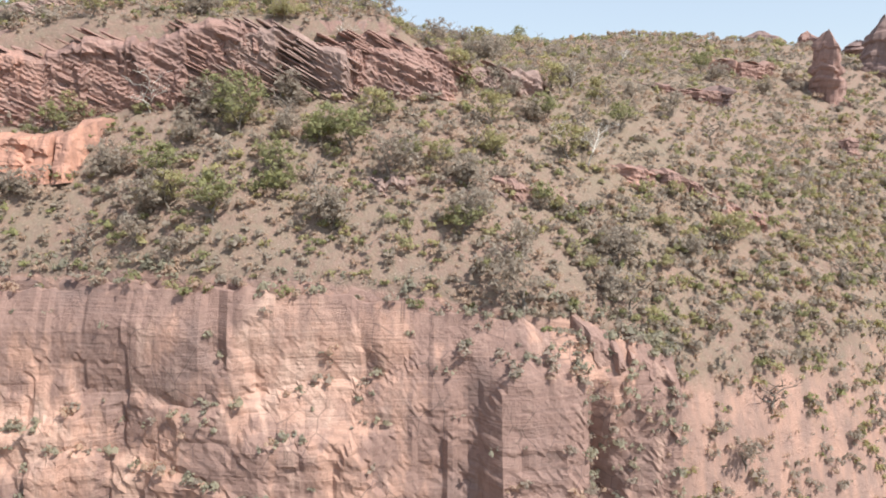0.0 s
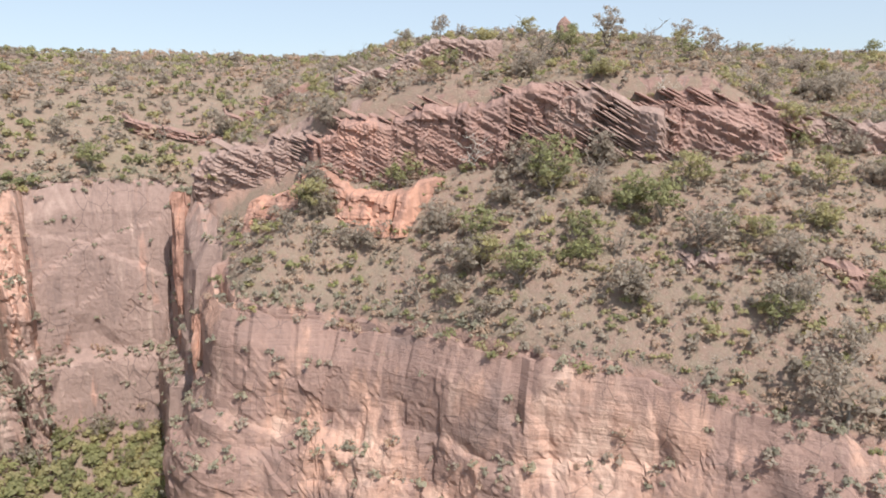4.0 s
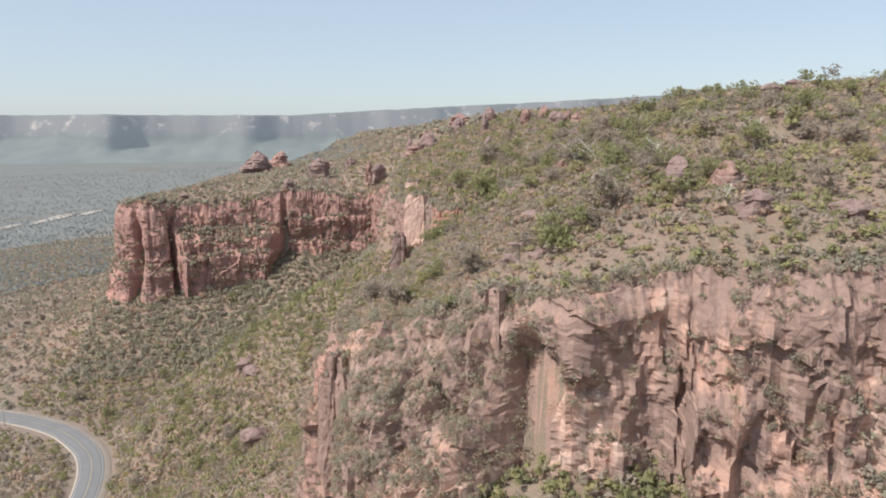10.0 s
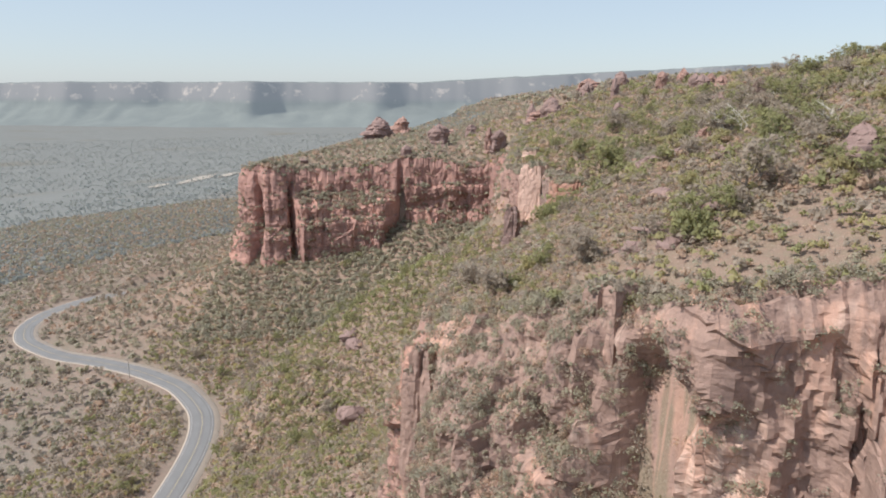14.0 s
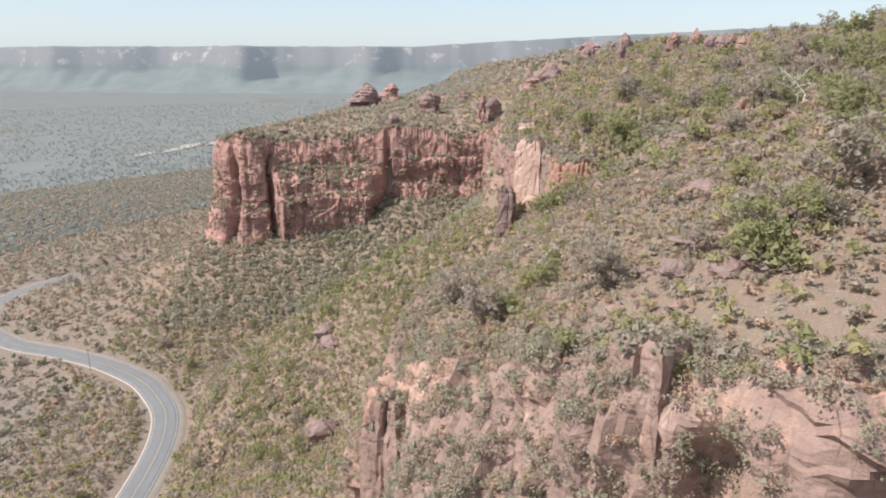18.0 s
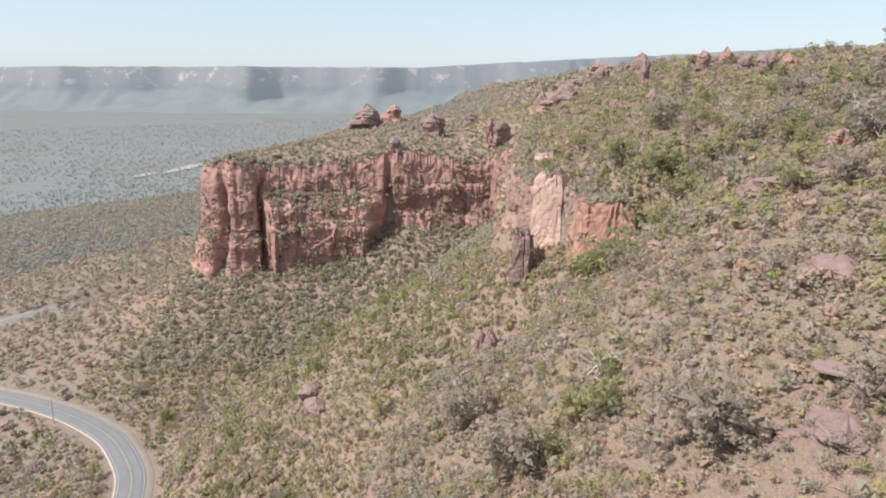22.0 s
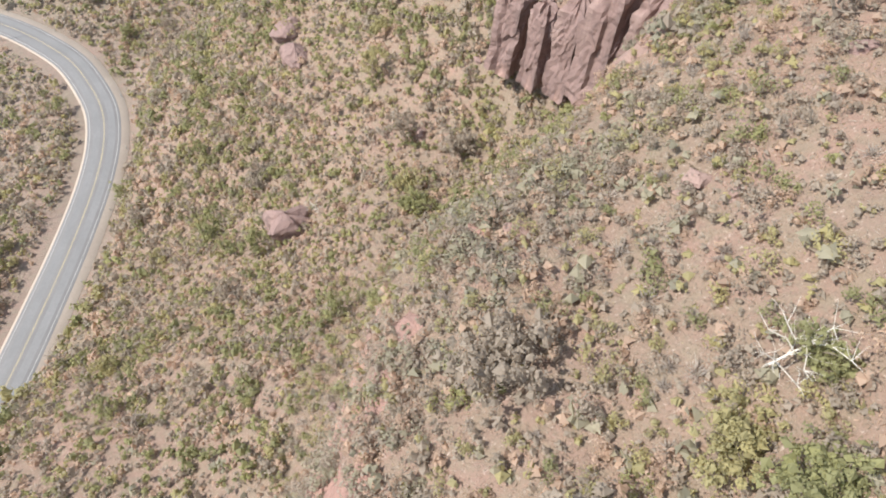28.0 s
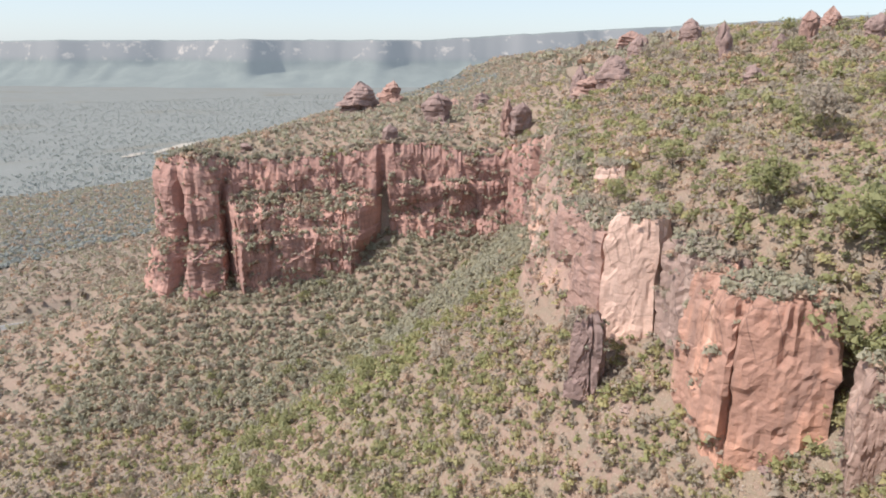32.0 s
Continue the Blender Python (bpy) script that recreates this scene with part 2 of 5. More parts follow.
# lighter, greyer olive, with haze put into the leaf colour
LEAF_PLAIN = leaf_material("haze_paled_olive_leaves", (0.385, 0.362, 0.282), (0.438, 0.408, 0.303), (0.491, 0.447, 0.322))
TWIG = leaf_material("bare_grey_twigs", (0.49, 0.425, 0.37), (0.55, 0.485, 0.425), (0.60, 0.53, 0.46))
STRAW = leaf_material("dry_straw_grass", (0.46, 0.37, 0.25), (0.54, 0.45, 0.31), (0.60, 0.51, 0.36))


def plain_material(name, one, two, size, rough=0.9, depth=0.02):
    n = Nodes(name, rough, 0.2)
    grain = n.noise(size, 6, (1, 1, 1), 0.7)
    broad = n.noise(size * 14, 4, (1, 1, 1), 0.6, 6.0)
    colour = n.mix(n.ramp(grain, 0.3, 0.7), one, two)
    colour = n.mix(n.math("MULTIPLY", n.ramp(broad, 0.4, 0.65), 0.45), colour, tuple(0.5 * (a + b) * 0.8 for a, b in zip(one, two)))
    return n.done(colour, n.bump(grain, depth))


BARK = plain_material("grey_brown_bark", (0.20, 0.165, 0.135), (0.32, 0.27, 0.22), 0.12)
PALE_BARK = plain_material("bleached_bark", (0.62, 0.57, 0.50), (0.74, 0.69, 0.62), 0.15)
ASPHALT = plain_material("worn_grey_asphalt", (0.185, 0.18, 0.18), (0.23, 0.222, 0.22), 0.35, 0.85, 0.006)
PATCHED = plain_material("wheel_worn_asphalt", (0.20, 0.20, 0.20), (0.245, 0.24, 0.24), 0.5, 0.8, 0.004)
VERGE = plain_material("pale_gravel_verge", (0.40, 0.335, 0.28), (0.47, 0.40, 0.335), 0.5)
LINE_PAINT = plain_material("worn_white_road_paint", (0.36, 0.355, 0.34), (0.46, 0.45, 0.43), 0.4, 0.7, 0.002)
CENTRE_PAINT = plain_material("worn_yellow_road_paint", (0.40, 0.35, 0.23), (0.48, 0.41, 0.27), 0.4, 0.7, 0.002)
CLAY = plain_material("pale_bare_clay", (0.34, 0.30, 0.26), (0.44, 0.39, 0.34), 9.0)
CONCRETE = plain_material("grey_concrete", (0.36, 0.34, 0.31), (0.46, 0.44, 0.40), 0.3)


def far_material(name, woods, face, pale):
    """The far tableland: wooded foot, bare face with pale scars, flat wooded top."""
    n = Nodes(name, 1.0, 0.0)
    geo = n.add("ShaderNodeNewGeometry")
    split = n.add("ShaderNodeSeparateXYZ")
    n.link(geo.outputs["Normal"], split.inputs[0])
    high = n.add("ShaderNodeSeparateXYZ")
    n.link(n.place, high.inputs[0])
    steep = n.math("MULTIPLY", n.ramp(split.outputs[2], 0.75, 0.5), n.ramp(high.outputs[2], 70.0, 110.0))
    scar = n.ramp(n.noise(90, 5, (1, 1, 0.8), 0.65), 0.58, 0.68)
    rock = n.mix(scar, face, pale)
    wood = n.mix(n.ramp(n.noise(120, 5, (1, 1, 1), 0.6, 5.0), 0.35, 0.65), woods, tuple(c * 1.25 for c in woods))
    # a bluish emission stands in for the pale air in front of it
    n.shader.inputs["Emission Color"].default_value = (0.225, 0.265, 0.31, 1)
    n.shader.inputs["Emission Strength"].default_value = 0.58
    return n.done(n.mix(steep, wood, rock))


FAR_ROCK = far_material("far_tableland_haze_glow", (0.11, 0.118, 0.105), (0.16, 0.15, 0.145), (0.36, 0.31, 0.275))
# ---- shape of the land ----
# Every bend of the escarpment's rim: x, y, run of the face, drop of the rim below the plateau, reach of that drop, height of the foot.
RIM_EAST = [
    (30, -420, 24, 24, 30, 60), (40, -200, 24, 22, 30, 64), (46, -120, 20, 22, 30, 66), (45, -95, 20, 22, 30, 68), (46, -67, 9, 25, 28, 68),
    (54, -47, 6, 22.5, 26, 68), (64, -33, 5, 23, 26, 68), (71, -21, 5, 25.5, 24, 68), (80, -12, 5, 28.5, 24, 68), (87, -2, 5, 30, 24, 70),
    (90, 11, 5, 27, 24, 74), (104, 14, 6, 26, 30, 78), (128, 22, 5, 23, 34, 80),
]
RIM_HEAD = [
    (127, 36, 5, 22, 34, 80), (123.5, 45, 4, 21.5, 34, 81), (119, 53, 4, 21, 34, 82), (106, 62, 5, 20, 30, 84), (91, 71, 6, 17, 30, 87), (74, 73, 6, 14, 30, 90),
    (62, 65, 5, 10, 26, 92), (52, 68, 5, 9, 22, 93), (42, 74, 5, 5, 16, 94), (30, 75, 4, 1, 16, 93), (24, 84, 4, 1, 12, 90),
]
RIM_PROW = [
    (17, 93, 4, 1, 10, 83), (10, 100, 4, 3, 8, 79), (4, 106, 4, 8, 9, 76), (3, 111, 6, 7, 9, 76), (8, 119, 14, 3, 9, 80),
    (18, 130, 14, 3, 9, 84), (28, 142, 12, 6, 10, 88), (37, 152, 9, 8, 10, 91), (43, 166, 5, 10, 10, 94), (41, 173, 4, 9, 10, 94),
    (37, 179, 4, 7, 10, 93), (35, 187, 4, 5, 9, 97), (32, 198, 5, 4, 9, 101),
]
RIM_NORTH = [
    (26, 215, 9, 2, 10, 95), (29, 252, 9, 1, 10, 88), (36, 300, 7, 3, 10, 84), (38, 335, 6, 12, 12, 78), (30, 360, 5, 15, 26, 73),
    (2, 362, 5, 8, 45, 72), (-14, 360, 5, 7, 45, 71), (-30, 361, 5, 9, 45, 69), (-48, 358, 5, 10.5, 45, 66), (-66, 355, 5, 10, 45, 61), (-80, 350, 5, 6, 45, 56),
    (-90, 356, 5, 9, 45, 54), (-90, 385, 5, 9, 45, 48), (-80, 440, 5, 11, 45, 46), (-70, 545, 6, 11, 45, 46), (-30, 640, 8, 8, 45, 40), (20, 900, 8, 0, 12, 30),
    (120, 1400, 8, 0, 12, 10), (300, 2600, 8, 0, 12, 0),
]


def closer(points, step):
    """The bends of a line with smooth ones added between them, about step metres apart."""
    p = np.array(points, float)
    out = []
    for i in range(len(p) - 1):
        a, b, c, d = p[max(i - 1, 0)], p[i], p[i + 1], p[min(i + 2, len(p) - 1)]
        n = max(1, int(np.hypot(*(c - b)[:2]) / step))
        for k in range(n):
            s = k / n
            curve = b + 0.5 * s * (c - a + s * (2 * a - 5 * b + 4 * c - d + s * (3 * (b - c) + d - a)))
            out.append(0.5 * curve + 0.5 * (b + s * (c - b)))
    return np.array(out + [p[-1]])


RIM = closer(RIM_EAST + RIM_HEAD + RIM_PROW + RIM_NORTH, 5.0)


def lattice(ix, iy, iz, seed):
    """A fixed random number from 0 to 1 for each whole-numbered place."""
    h = (ix * 374761393 + iy * 668265263 + iz * 2147483647 + seed * 1274126177) & 0xFFFFFFFF
    h = ((h ^ (h >> 13)) * 1274126177) & 0xFFFFFFFF
    h = ((h ^ (h >> 16)) * 2246822519) & 0xFFFFFFFF
    return ((h ^ (h >> 15)) & 0xFFFFFF) / float(0xFFFFFF)


def noise3(x, y, z, seed=0):
    """Smooth noise from -1 to 1 for arrays of places, one bump a unit."""
    x, y, z = np.broadcast_arrays(np.asarray(x, float), np.asarray(y, float), np.asarray(z, float))
    fx, fy, fz = np.floor(x), np.floor(y), np.floor(z)
    ix, iy, iz = fx.astype(np.int64), fy.astype(np.int64), fz.astype(np.int64)
    u, v, w = x - fx, y - fy, z - fz
    u, v, w = u * u * (3 - 2 * u), v * v * (3 - 2 * v), w * w * (3 - 2 * w)
    total = 0.0
    for dx in (0, 1):
        for dy in (0, 1):
            for dz in (0, 1):
                total = total + (u if dx else 1 - u) * (v if dy else 1 - v) * (w if dz else 1 - w) * lattice(ix + dx, iy + dy, iz + dz, seed)
    return 2 * total - 1


def fbm(x, y, z=0.0, octaves=4, seed=0):
    total, size = 0.0, 1.0
    for k in range(octaves):
        total = total + size * noise3(np.asarray(x) * 2**k, np.asarray(y) * 2**k, np.asarray(z) * 2**k, seed + k)
        size *= 0.5
    return total


def inside(x, y):
    """Whether places lie on the plateau's side of the rim."""
    ring = np.vstack([RIM[:, :2], [(4800, 4800), (4800, -3000), (30, -3000)]])
    hit = np.zeros(x.shape, bool)
    for (ax, ay), (bx, by) in zip(ring, np.roll(ring, -1, 0)):
        if ay != by:
            hit ^= ((ay > y) != (by > y)) & (x < ax + (y - ay) * (bx - ax) / (by - ay))
    return hit


def near_rim(x, y):
    """Distance to the rim, and the rim's four values there, blended smoothly between its bends."""
    best = np.full(x.shape, 1e9)
    weights, values = np.zeros(x.shape), np.zeros(x.shape + (4,))
    for a, b in zip(RIM[:-1], RIM[1:]):
        run = b[:2] - a[:2]
        length = run @ run
        s = np.clip(((x - a[0]) * run[0] + (y - a[1]) * run[1]) / length, 0, 1)
        d2 = (x - a[0] - s * run[0]) ** 2 + (y - a[1] - s * run[1]) ** 2
        best = np.minimum(best, d2)
        w = math.sqrt(length) / (d2 + 3.0) ** 2
        weights += w
        values += w[..., None] * (a[2:] + s[..., None] * (b[2:] - a[2:]))
    return np.sqrt(best), values / weights[..., None]


def plateau(x, y):
    """The upland, which climbs away from the rim."""
    rise = 42 * (1 - np.exp(-np.maximum(x - 15, 0) / 75)) * np.clip(1.15 - 0.0006 * np.maximum(y, 0), 0.5, 1)
    rise = rise + 5 * np.exp(-(((x - 130) / 70) ** 2) - ((y + 200) / 60) ** 2)
    # the scarp of slanting beds: a step along a line, fading at its ends
    along, over = (x - 98) * -0.345 + (y + 26) * -0.938, (x - 98) * 0.938 + (y + 26) * -0.345
    step = np.clip(over / 3.5 + 0.5, 0, 1) * np.exp(-np.maximum(over, 0) / 70) * np.clip((48 - np.abs(along + 6)) / 14, 0, 1)
    rise = rise + 9.5 * step
    return 106 + rise + 0.04 * np.minimum(x, 0) + 3.0 * fbm(x / 60, y / 60, 0, 3, 11) * np.clip((x - 10) / 60, 0.1, 1)


ROAD = []  # filled below: the road's middle line


def height(x, y, fine=True):
    """The land's height at arrays of places."""
    x, y = np.asarray(x, float), np.asarray(y, float)
    far, v = near_rim(x, y)
    run, drop, reach, foot = np.moveaxis(v, -1, 0)
    top = plateau(x, y) - drop * np.exp(-far / np.maximum(reach, 1) * np.where(inside(x, y), 1, 0))
    slope = foot - 0.62 * np.minimum(far, 160) + 4 * fbm(x / 40, y / 40, 0, 3, 5) * np.clip(far / 25, 0, 1)
    # below the buttresses the slope starts high and falls steeply over a bluff
    bluff = np.exp(-(((y - 168) / 20) ** 2)) * np.clip((60 - np.abs(x - 10)) / 20, 0, 1)
    slope = slope + bluff * (8 * np.exp(-((far / 14) ** 2)) - 9 * np.exp(-(((far - 24) / 12) ** 2)))
    plain = 29 - 0.085 * (far - 90)
    plain = np.where(far > 250, 15.4 - 75 * (1 - np.exp(-(far - 250) / 500)), plain)
    low = 6 * np.logaddexp(slope / 6, plain / 6)
    low = np.where(far > 300, plain, low)
    run = np.where(run < 7.5, 1.4, run)  # faces of bare rock stand in front of the sheet
    s = np.clip(1 - far / run, 0, 1)
    low = low + (top - low) * s * s * (3 - 2 * s)
    z = np.where(inside(x, y), top, low)
    if len(ROAD):
        d, level = near_road(x, y)
        s = np.clip((16 - d) / 10, 0, 1)
        z = z + (level - 0.12 - z) * s * s * (3 - 2 * s)
    if fine:
        near = np.clip(1.3 - np.hypot(x, y - 100) / 400, 0.0, 1)
        z = z + near * (0.9 * fbm(x / 9, y / 9, 0, 4, 21) * (0.4 if not len(ROAD) else np.clip((d - 6) / 12, 0, 1) * 0.5) )
    return z


def near_road(x, y):
    best, level = np.full(x.shape, 1e9), np.zeros(x.shape)
    for a, b in zip(ROAD[:-1], ROAD[1:]):
        run = b[:2] - a[:2]
        s = np.clip(((x - a[0]) * run[0] + (y - a[1]) * run[1]) / (run @ run), 0, 1)
        d2 = (x - a[0] - s * run[0]) ** 2 + (y - a[1] - s * run[1]) ** 2
        level = np.where(d2 < best, a[2] + s * (b[2] - a[2]), level)
        best = np.minimum(best, d2)
    return np.sqrt(best), level


def facets(u, v, seed):
    """Broken faces: each cell of a random pattern is a small plane with a tilt of its own, from about -1 to 1."""
    iu, iv = np.floor(u).astype(np.int64), np.floor(v).astype(np.int64)
    best, value = np.full(u.shape, 9.0), np.zeros(u.shape)
    for du in (-1, 0, 1):
        for dv in (-1, 0, 1):
            a, b = iu + du, iv + dv
            x, y = u - a - lattice(a, b, 0 * a, seed), v - b - lattice(a, b, 0 * a + 1, seed)
            d = x * x + y * y
            plane = 2 * lattice(a, b, 0 * a + 2, seed) - 1 + 1.6 * x * (lattice(a, b, 0 * a + 3, seed) - 0.5) + 1.6 * y * (lattice(a, b, 0 * a + 4, seed) - 0.5)
            value, best = np.where(d < best, plane, value), np.minimum(best, d)
    return value
ROAD_BENDS = [
    (-150, -60, 30), (-116, 10, 29.5), (-92, 60, 29), (-76, 100, 29), (-66.5, 130, 29), (-63.8, 150, 29), (-63.8, 166, 29), (-64.2, 182, 29), (-65.4, 198, 29),
    (-67.6, 211, 29), (-72.6, 225, 29), (-86.5, 243.3, 29), (-105, 256.5, 29), (-126, 266.3, 29), (-146, 273.8, 28.5), (-169.5, 291, 28), (-180, 309, 28),
    (-182, 330, 28), (-174, 352, 28), (-160, 368, 27), (-148, 378, 24),
]
ROAD = closer(ROAD_BENDS, 4.0)


# ---- building ----
def mesh_of(name, verts, faces, material, smooth=True, tint=None):
    """A mesh from arrays of places and of faces that all have as many corners."""
    verts, faces = np.asarray(verts, np.float32), np.asarray(faces, np.int32)
    data = bpy.data.meshes.new(name)
    data.vertices.add(len(verts))
    data.vertices.foreach_set("co", verts.ravel())
    count, corners = faces.shape
    data.loops.add(count * corners)
    data.loops.foreach_set("vertex_index", faces.ravel())
    data.polygons.add(count)
    data.polygons.foreach_set("loop_start", np.arange(0, count * corners, corners, dtype=np.int32))
    data.polygons.foreach_set("loop_total", np.full(count, corners, np.int32))
    data.polygons.foreach_set("use_smooth", np.full(count, smooth))
    if tint is not None:
        data.attributes.new("tint", "FLOAT", "POINT").data.foreach_set("value", np.asarray(tint, np.float32))
    data.update(calc_edges=True)
    data.materials.append(material)
    return data


def grid_faces(rows, columns, wrap=False):
    r, c = np.meshgrid(np.arange(rows - 1), np.arange(columns if wrap else columns - 1), indexing="ij")
    a, b = r * columns + c, r * columns + (c + 1) % columns
    return np.stack([a, b, b + columns, a + columns], -1).reshape(-1, 4)


def part(name, data, parent, label=""):
    ob = new(name, data)
    ob.parent = parent
    return tagged(ob, label)


def spaced(low, first, last, high, fine, growth):
    """Steps along one axis: even in the middle, wider and wider outside."""
    line = list(np.arange(first, last + fine, fine))
    step = fine
    while line[-1] < high:
        step = min(step * growth, 160)
        line.append(line[-1] + step)
    step = fine
    while line[0] > low:
        step = min(step * growth, 160)
        line.insert(0, line[0] - step)
    return np.array(line)


def build_ground():
    xs = spaced(-4700, -78, 135, 4700, 1.45, 1.045)
    ys = spaced(-2500, -95, 262, 4900, 1.45, 1.045)
    x, y = np.meshgrid(xs, ys)
    z = height(x, y)
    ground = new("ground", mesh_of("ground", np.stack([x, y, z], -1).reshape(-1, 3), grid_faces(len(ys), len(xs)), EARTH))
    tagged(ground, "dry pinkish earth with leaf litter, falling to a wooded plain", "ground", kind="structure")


build_ground()


# ---- cliffs ----
def side_of(line):
    """Unit vectors to the left of a line, at each of its points."""
    run = np.gradient(line, axis=0)
    run = run / np.linalg.norm(run, axis=1, keepdims=True)
    return np.stack([-run[:, 1], run[:, 0]], -1)


def evened(line, step):
    """A line with points at even steps, its corners slightly rounded."""
    line = np.asarray(line, float)
    along = np.r_[0, np.cumsum(np.hypot(*np.diff(line[:, :2], axis=0).T))]
    s = np.arange(0, along[-1], step)
    out = np.stack([np.interp(s, along, line[:, k]) for k in range(line.shape[1])], -1)
    for _ in range(3):
        out[1:-1] = 0.25 * out[:-2] + 0.5 * out[1:-1] + 0.25 * out[2:]
    return s, out


def rock_face(line, top, foot, seed, step=0.5, lean=2.0, flutes=1.0, ledges=0.8, dip=0.0, bed=2.2, stand=2.4, bulge=1.6, cap=4.0, blocks=0.8, steps=(), hollow=None, saw=0.0, cracks=1.0, buttress=(), notch=1.1, carve=None):
    """A standing face of bedded rock along a line, seen from its left: flutes, ledges, cracks, bulges, and a cap that runs back on to the land."""
    s, line = evened(line, step)
    out = side_of(line)
    for _ in range(6):
        out[1:-1] = 0.25 * out[:-2] + 0.5 * out[1:-1] + 0.25 * out[2:]
    out /= np.linalg.norm(out, axis=1, keepdims=True)
    t, f = top(line[:, 0], line[:, 1]), foot(line[:, 0], line[:, 1])
    t = t + notch * (0.5 * facets(s / 3.3, 0 * s + 0.5, seed + 21) + 0.35 * facets(s / 1.2, 0 * s + 0.5, seed + 22) - 0.3)
    rows = int(np.clip(np.max(t - f) / step, 12, 110))
    back = 6
    h = np.r_[np.linspace(0, 1, rows), np.ones(back)]
    inward = np.r_[np.zeros(rows), np.linspace(cap / back, cap, back)][:, None]
    S, H = np.meshgrid(s, h)
    Z = f + (t - f) * H
    X, Y = np.broadcast_to(line[:, 0], S.shape), np.broadcast_to(line[:, 1], S.shape)
    # upright flutes, sharper on the outside
    flute = 1 - np.abs(noise3(S / 7.0 + 0.5 * noise3(S / 15, Z / 12, seed), Z / 40, seed, seed)) * 2
    flute2 = 1 - np.abs(noise3(S / 2.6, Z / 16, seed + 4, seed + 1)) * 2
    push = flutes * (0.9 * flute + 0.45 * flute2)
    # beds that stand proud or lie back
    level = (Z + dip * S) / bed + 0.35 * noise3(S / 9, Z / 9, seed, seed + 2)
    whole = np.floor(level)
    edge = np.clip((level - whole) / 0.18, 0, 1)
    proud = lattice(whole.astype(np.int64), np.int64(seed) + 0 * whole.astype(np.int64), np.floor(S / 9).astype(np.int64), seed)
    below = lattice(whole.astype(np.int64) - 1, np.int64(seed) + 0 * whole.astype(np.int64), np.floor(S / 9).astype(np.int64), seed)
    push = push + ledges * (below + (proud - below) * edge - 0.5)
    push = push + bulge * fbm(X / 14, Y / 14, Z / 14, 2, seed + 7)
    # broken faces between upright joints
    lean_in = 0.7 * noise3(S / 9, Z / 14, seed + 2, seed + 5)
    push = push + blocks * (1.1 * facets(S / 5.5 + lean_in, Z / 11, seed + 8) + 0.55 * facets(S / 2.1 + lean_in, Z / 4.2, seed + 9) + 0.22 * facets(S / 0.9, Z / 1.5, seed + 10))
    if saw:
        push = push + saw * ((level - whole) ** 0.7 - 0.5)
    # ledges that step out towards the foot
    for share, width, *soft in steps:
        edge_at = share + 0.06 * noise3(S / 16, 0.3, seed, seed + 13)
        push = push + width * np.clip((edge_at - H) / (soft[0] if soft else 0.05), 0, 1) * np.clip(0.8 + 0.6 * noise3(S / 20, 0.9, seed, seed + 14), 0, 1)
    # a hollow worn under an overhang: middle, half width along, height share, depth
    if hollow:
        middle, wide, share, deep = hollow
        push = push - deep * np.exp(-(((S - middle) / wide) ** 2)) * np.clip(1 - np.abs(H - share) / 0.16, 0, 1) ** 0.6
    # a few deep cracks
    crack = np.clip(1 - np.abs(noise3(S / 11, Z / 60, 3.3 + seed, seed + 12)) / 0.05, 0, 1)
    push = push - 1.8 * cracks * crack
    # buttresses and clefts: middle, half width along, reach outwards
    for middle, wide, reach in buttress:
        some = np.clip(0.55 + 0.9 * noise3(S / 30, Z / 9, 2.5, seed + 16), 0, 1) if reach < 0 else 1
        push = push + reach * some * np.clip((wide - np.abs(S - middle + 1.6 * noise3(S / 5, Z / 7, 0.5, seed + 15))) / 0.9, 0, 1)
    if carve:
        push = push + carve(S, Z)
    away = stand + lean * (1 - H) + push * np.clip((1 - inward / cap), 0, 1) * np.clip(0.25 + 3 * (1 - H), 0, 1) - inward - np.clip(1.5 * (H - 0.93) / 0.07, 0, 1.5)
    end = np.clip(np.minimum(s, s[-1] - s) / 3.5, 0, 1)
    away = away * end - 3.5 * (1 - end)
    px, py = line[:, 0] + out[:, 0] * away, line[:, 1] + out[:, 1] * away
    pz = Z + 0.4 * fbm(X / 3, Y / 3, 0, 2, seed + 3) * np.clip((H - 0.8) * 5, 0, 1)
    land = height(px[rows:], py[rows:])
    fade = np.linspace(1, 0, back)[:, None] ** 2
    pz[rows:] = land - 0.35 + fade * np.maximum(pz[rows:] - land + 0.35, 0.3)
    return np.stack([px, py, pz], -1).reshape(-1, 3), grid_faces(len(h), len(s))


def rim_top(x, y):
    far, v = near_rim(x, y)
    return plateau(x, y) - v[..., 1]


def rim_foot(x, y):
    far, v = near_rim(x, y)
    return v[..., 3] - 22


def cliff(name, bends, label, material, seed, **shape):
    line = np.array([b[:2] for b in bends], float)
    verts, faces = rock_face(line, rim_top, rim_foot, seed, **shape)
    return tagged(new(name, mesh_of(name, verts, faces, material, False)), label, "cliff", kind="structure")


BENDS = RIM_EAST + RIM_HEAD + RIM_PROW + RIM_NORTH


def bends_from(first, last):
    """The rim between two of its bends."""
    places = [b[:2] for b in BENDS]
    a, b = places.index(first), places.index(last)
    some = closer(BENDS[a : b + 1], 2.0)
    return [tuple(q) for q in some]


def band(v, low, high, soft):
    """1 between two values, fading to 0 beyond them."""
    return np.clip((v - low) / soft + 0.5, 0, 1) * np.clip((high - v) / soft + 0.5, 0, 1)


def below(z, level, fall):
    """0 above a level, 1 from fall metres under it."""
    return np.clip((level - z) / fall, 0, 1)


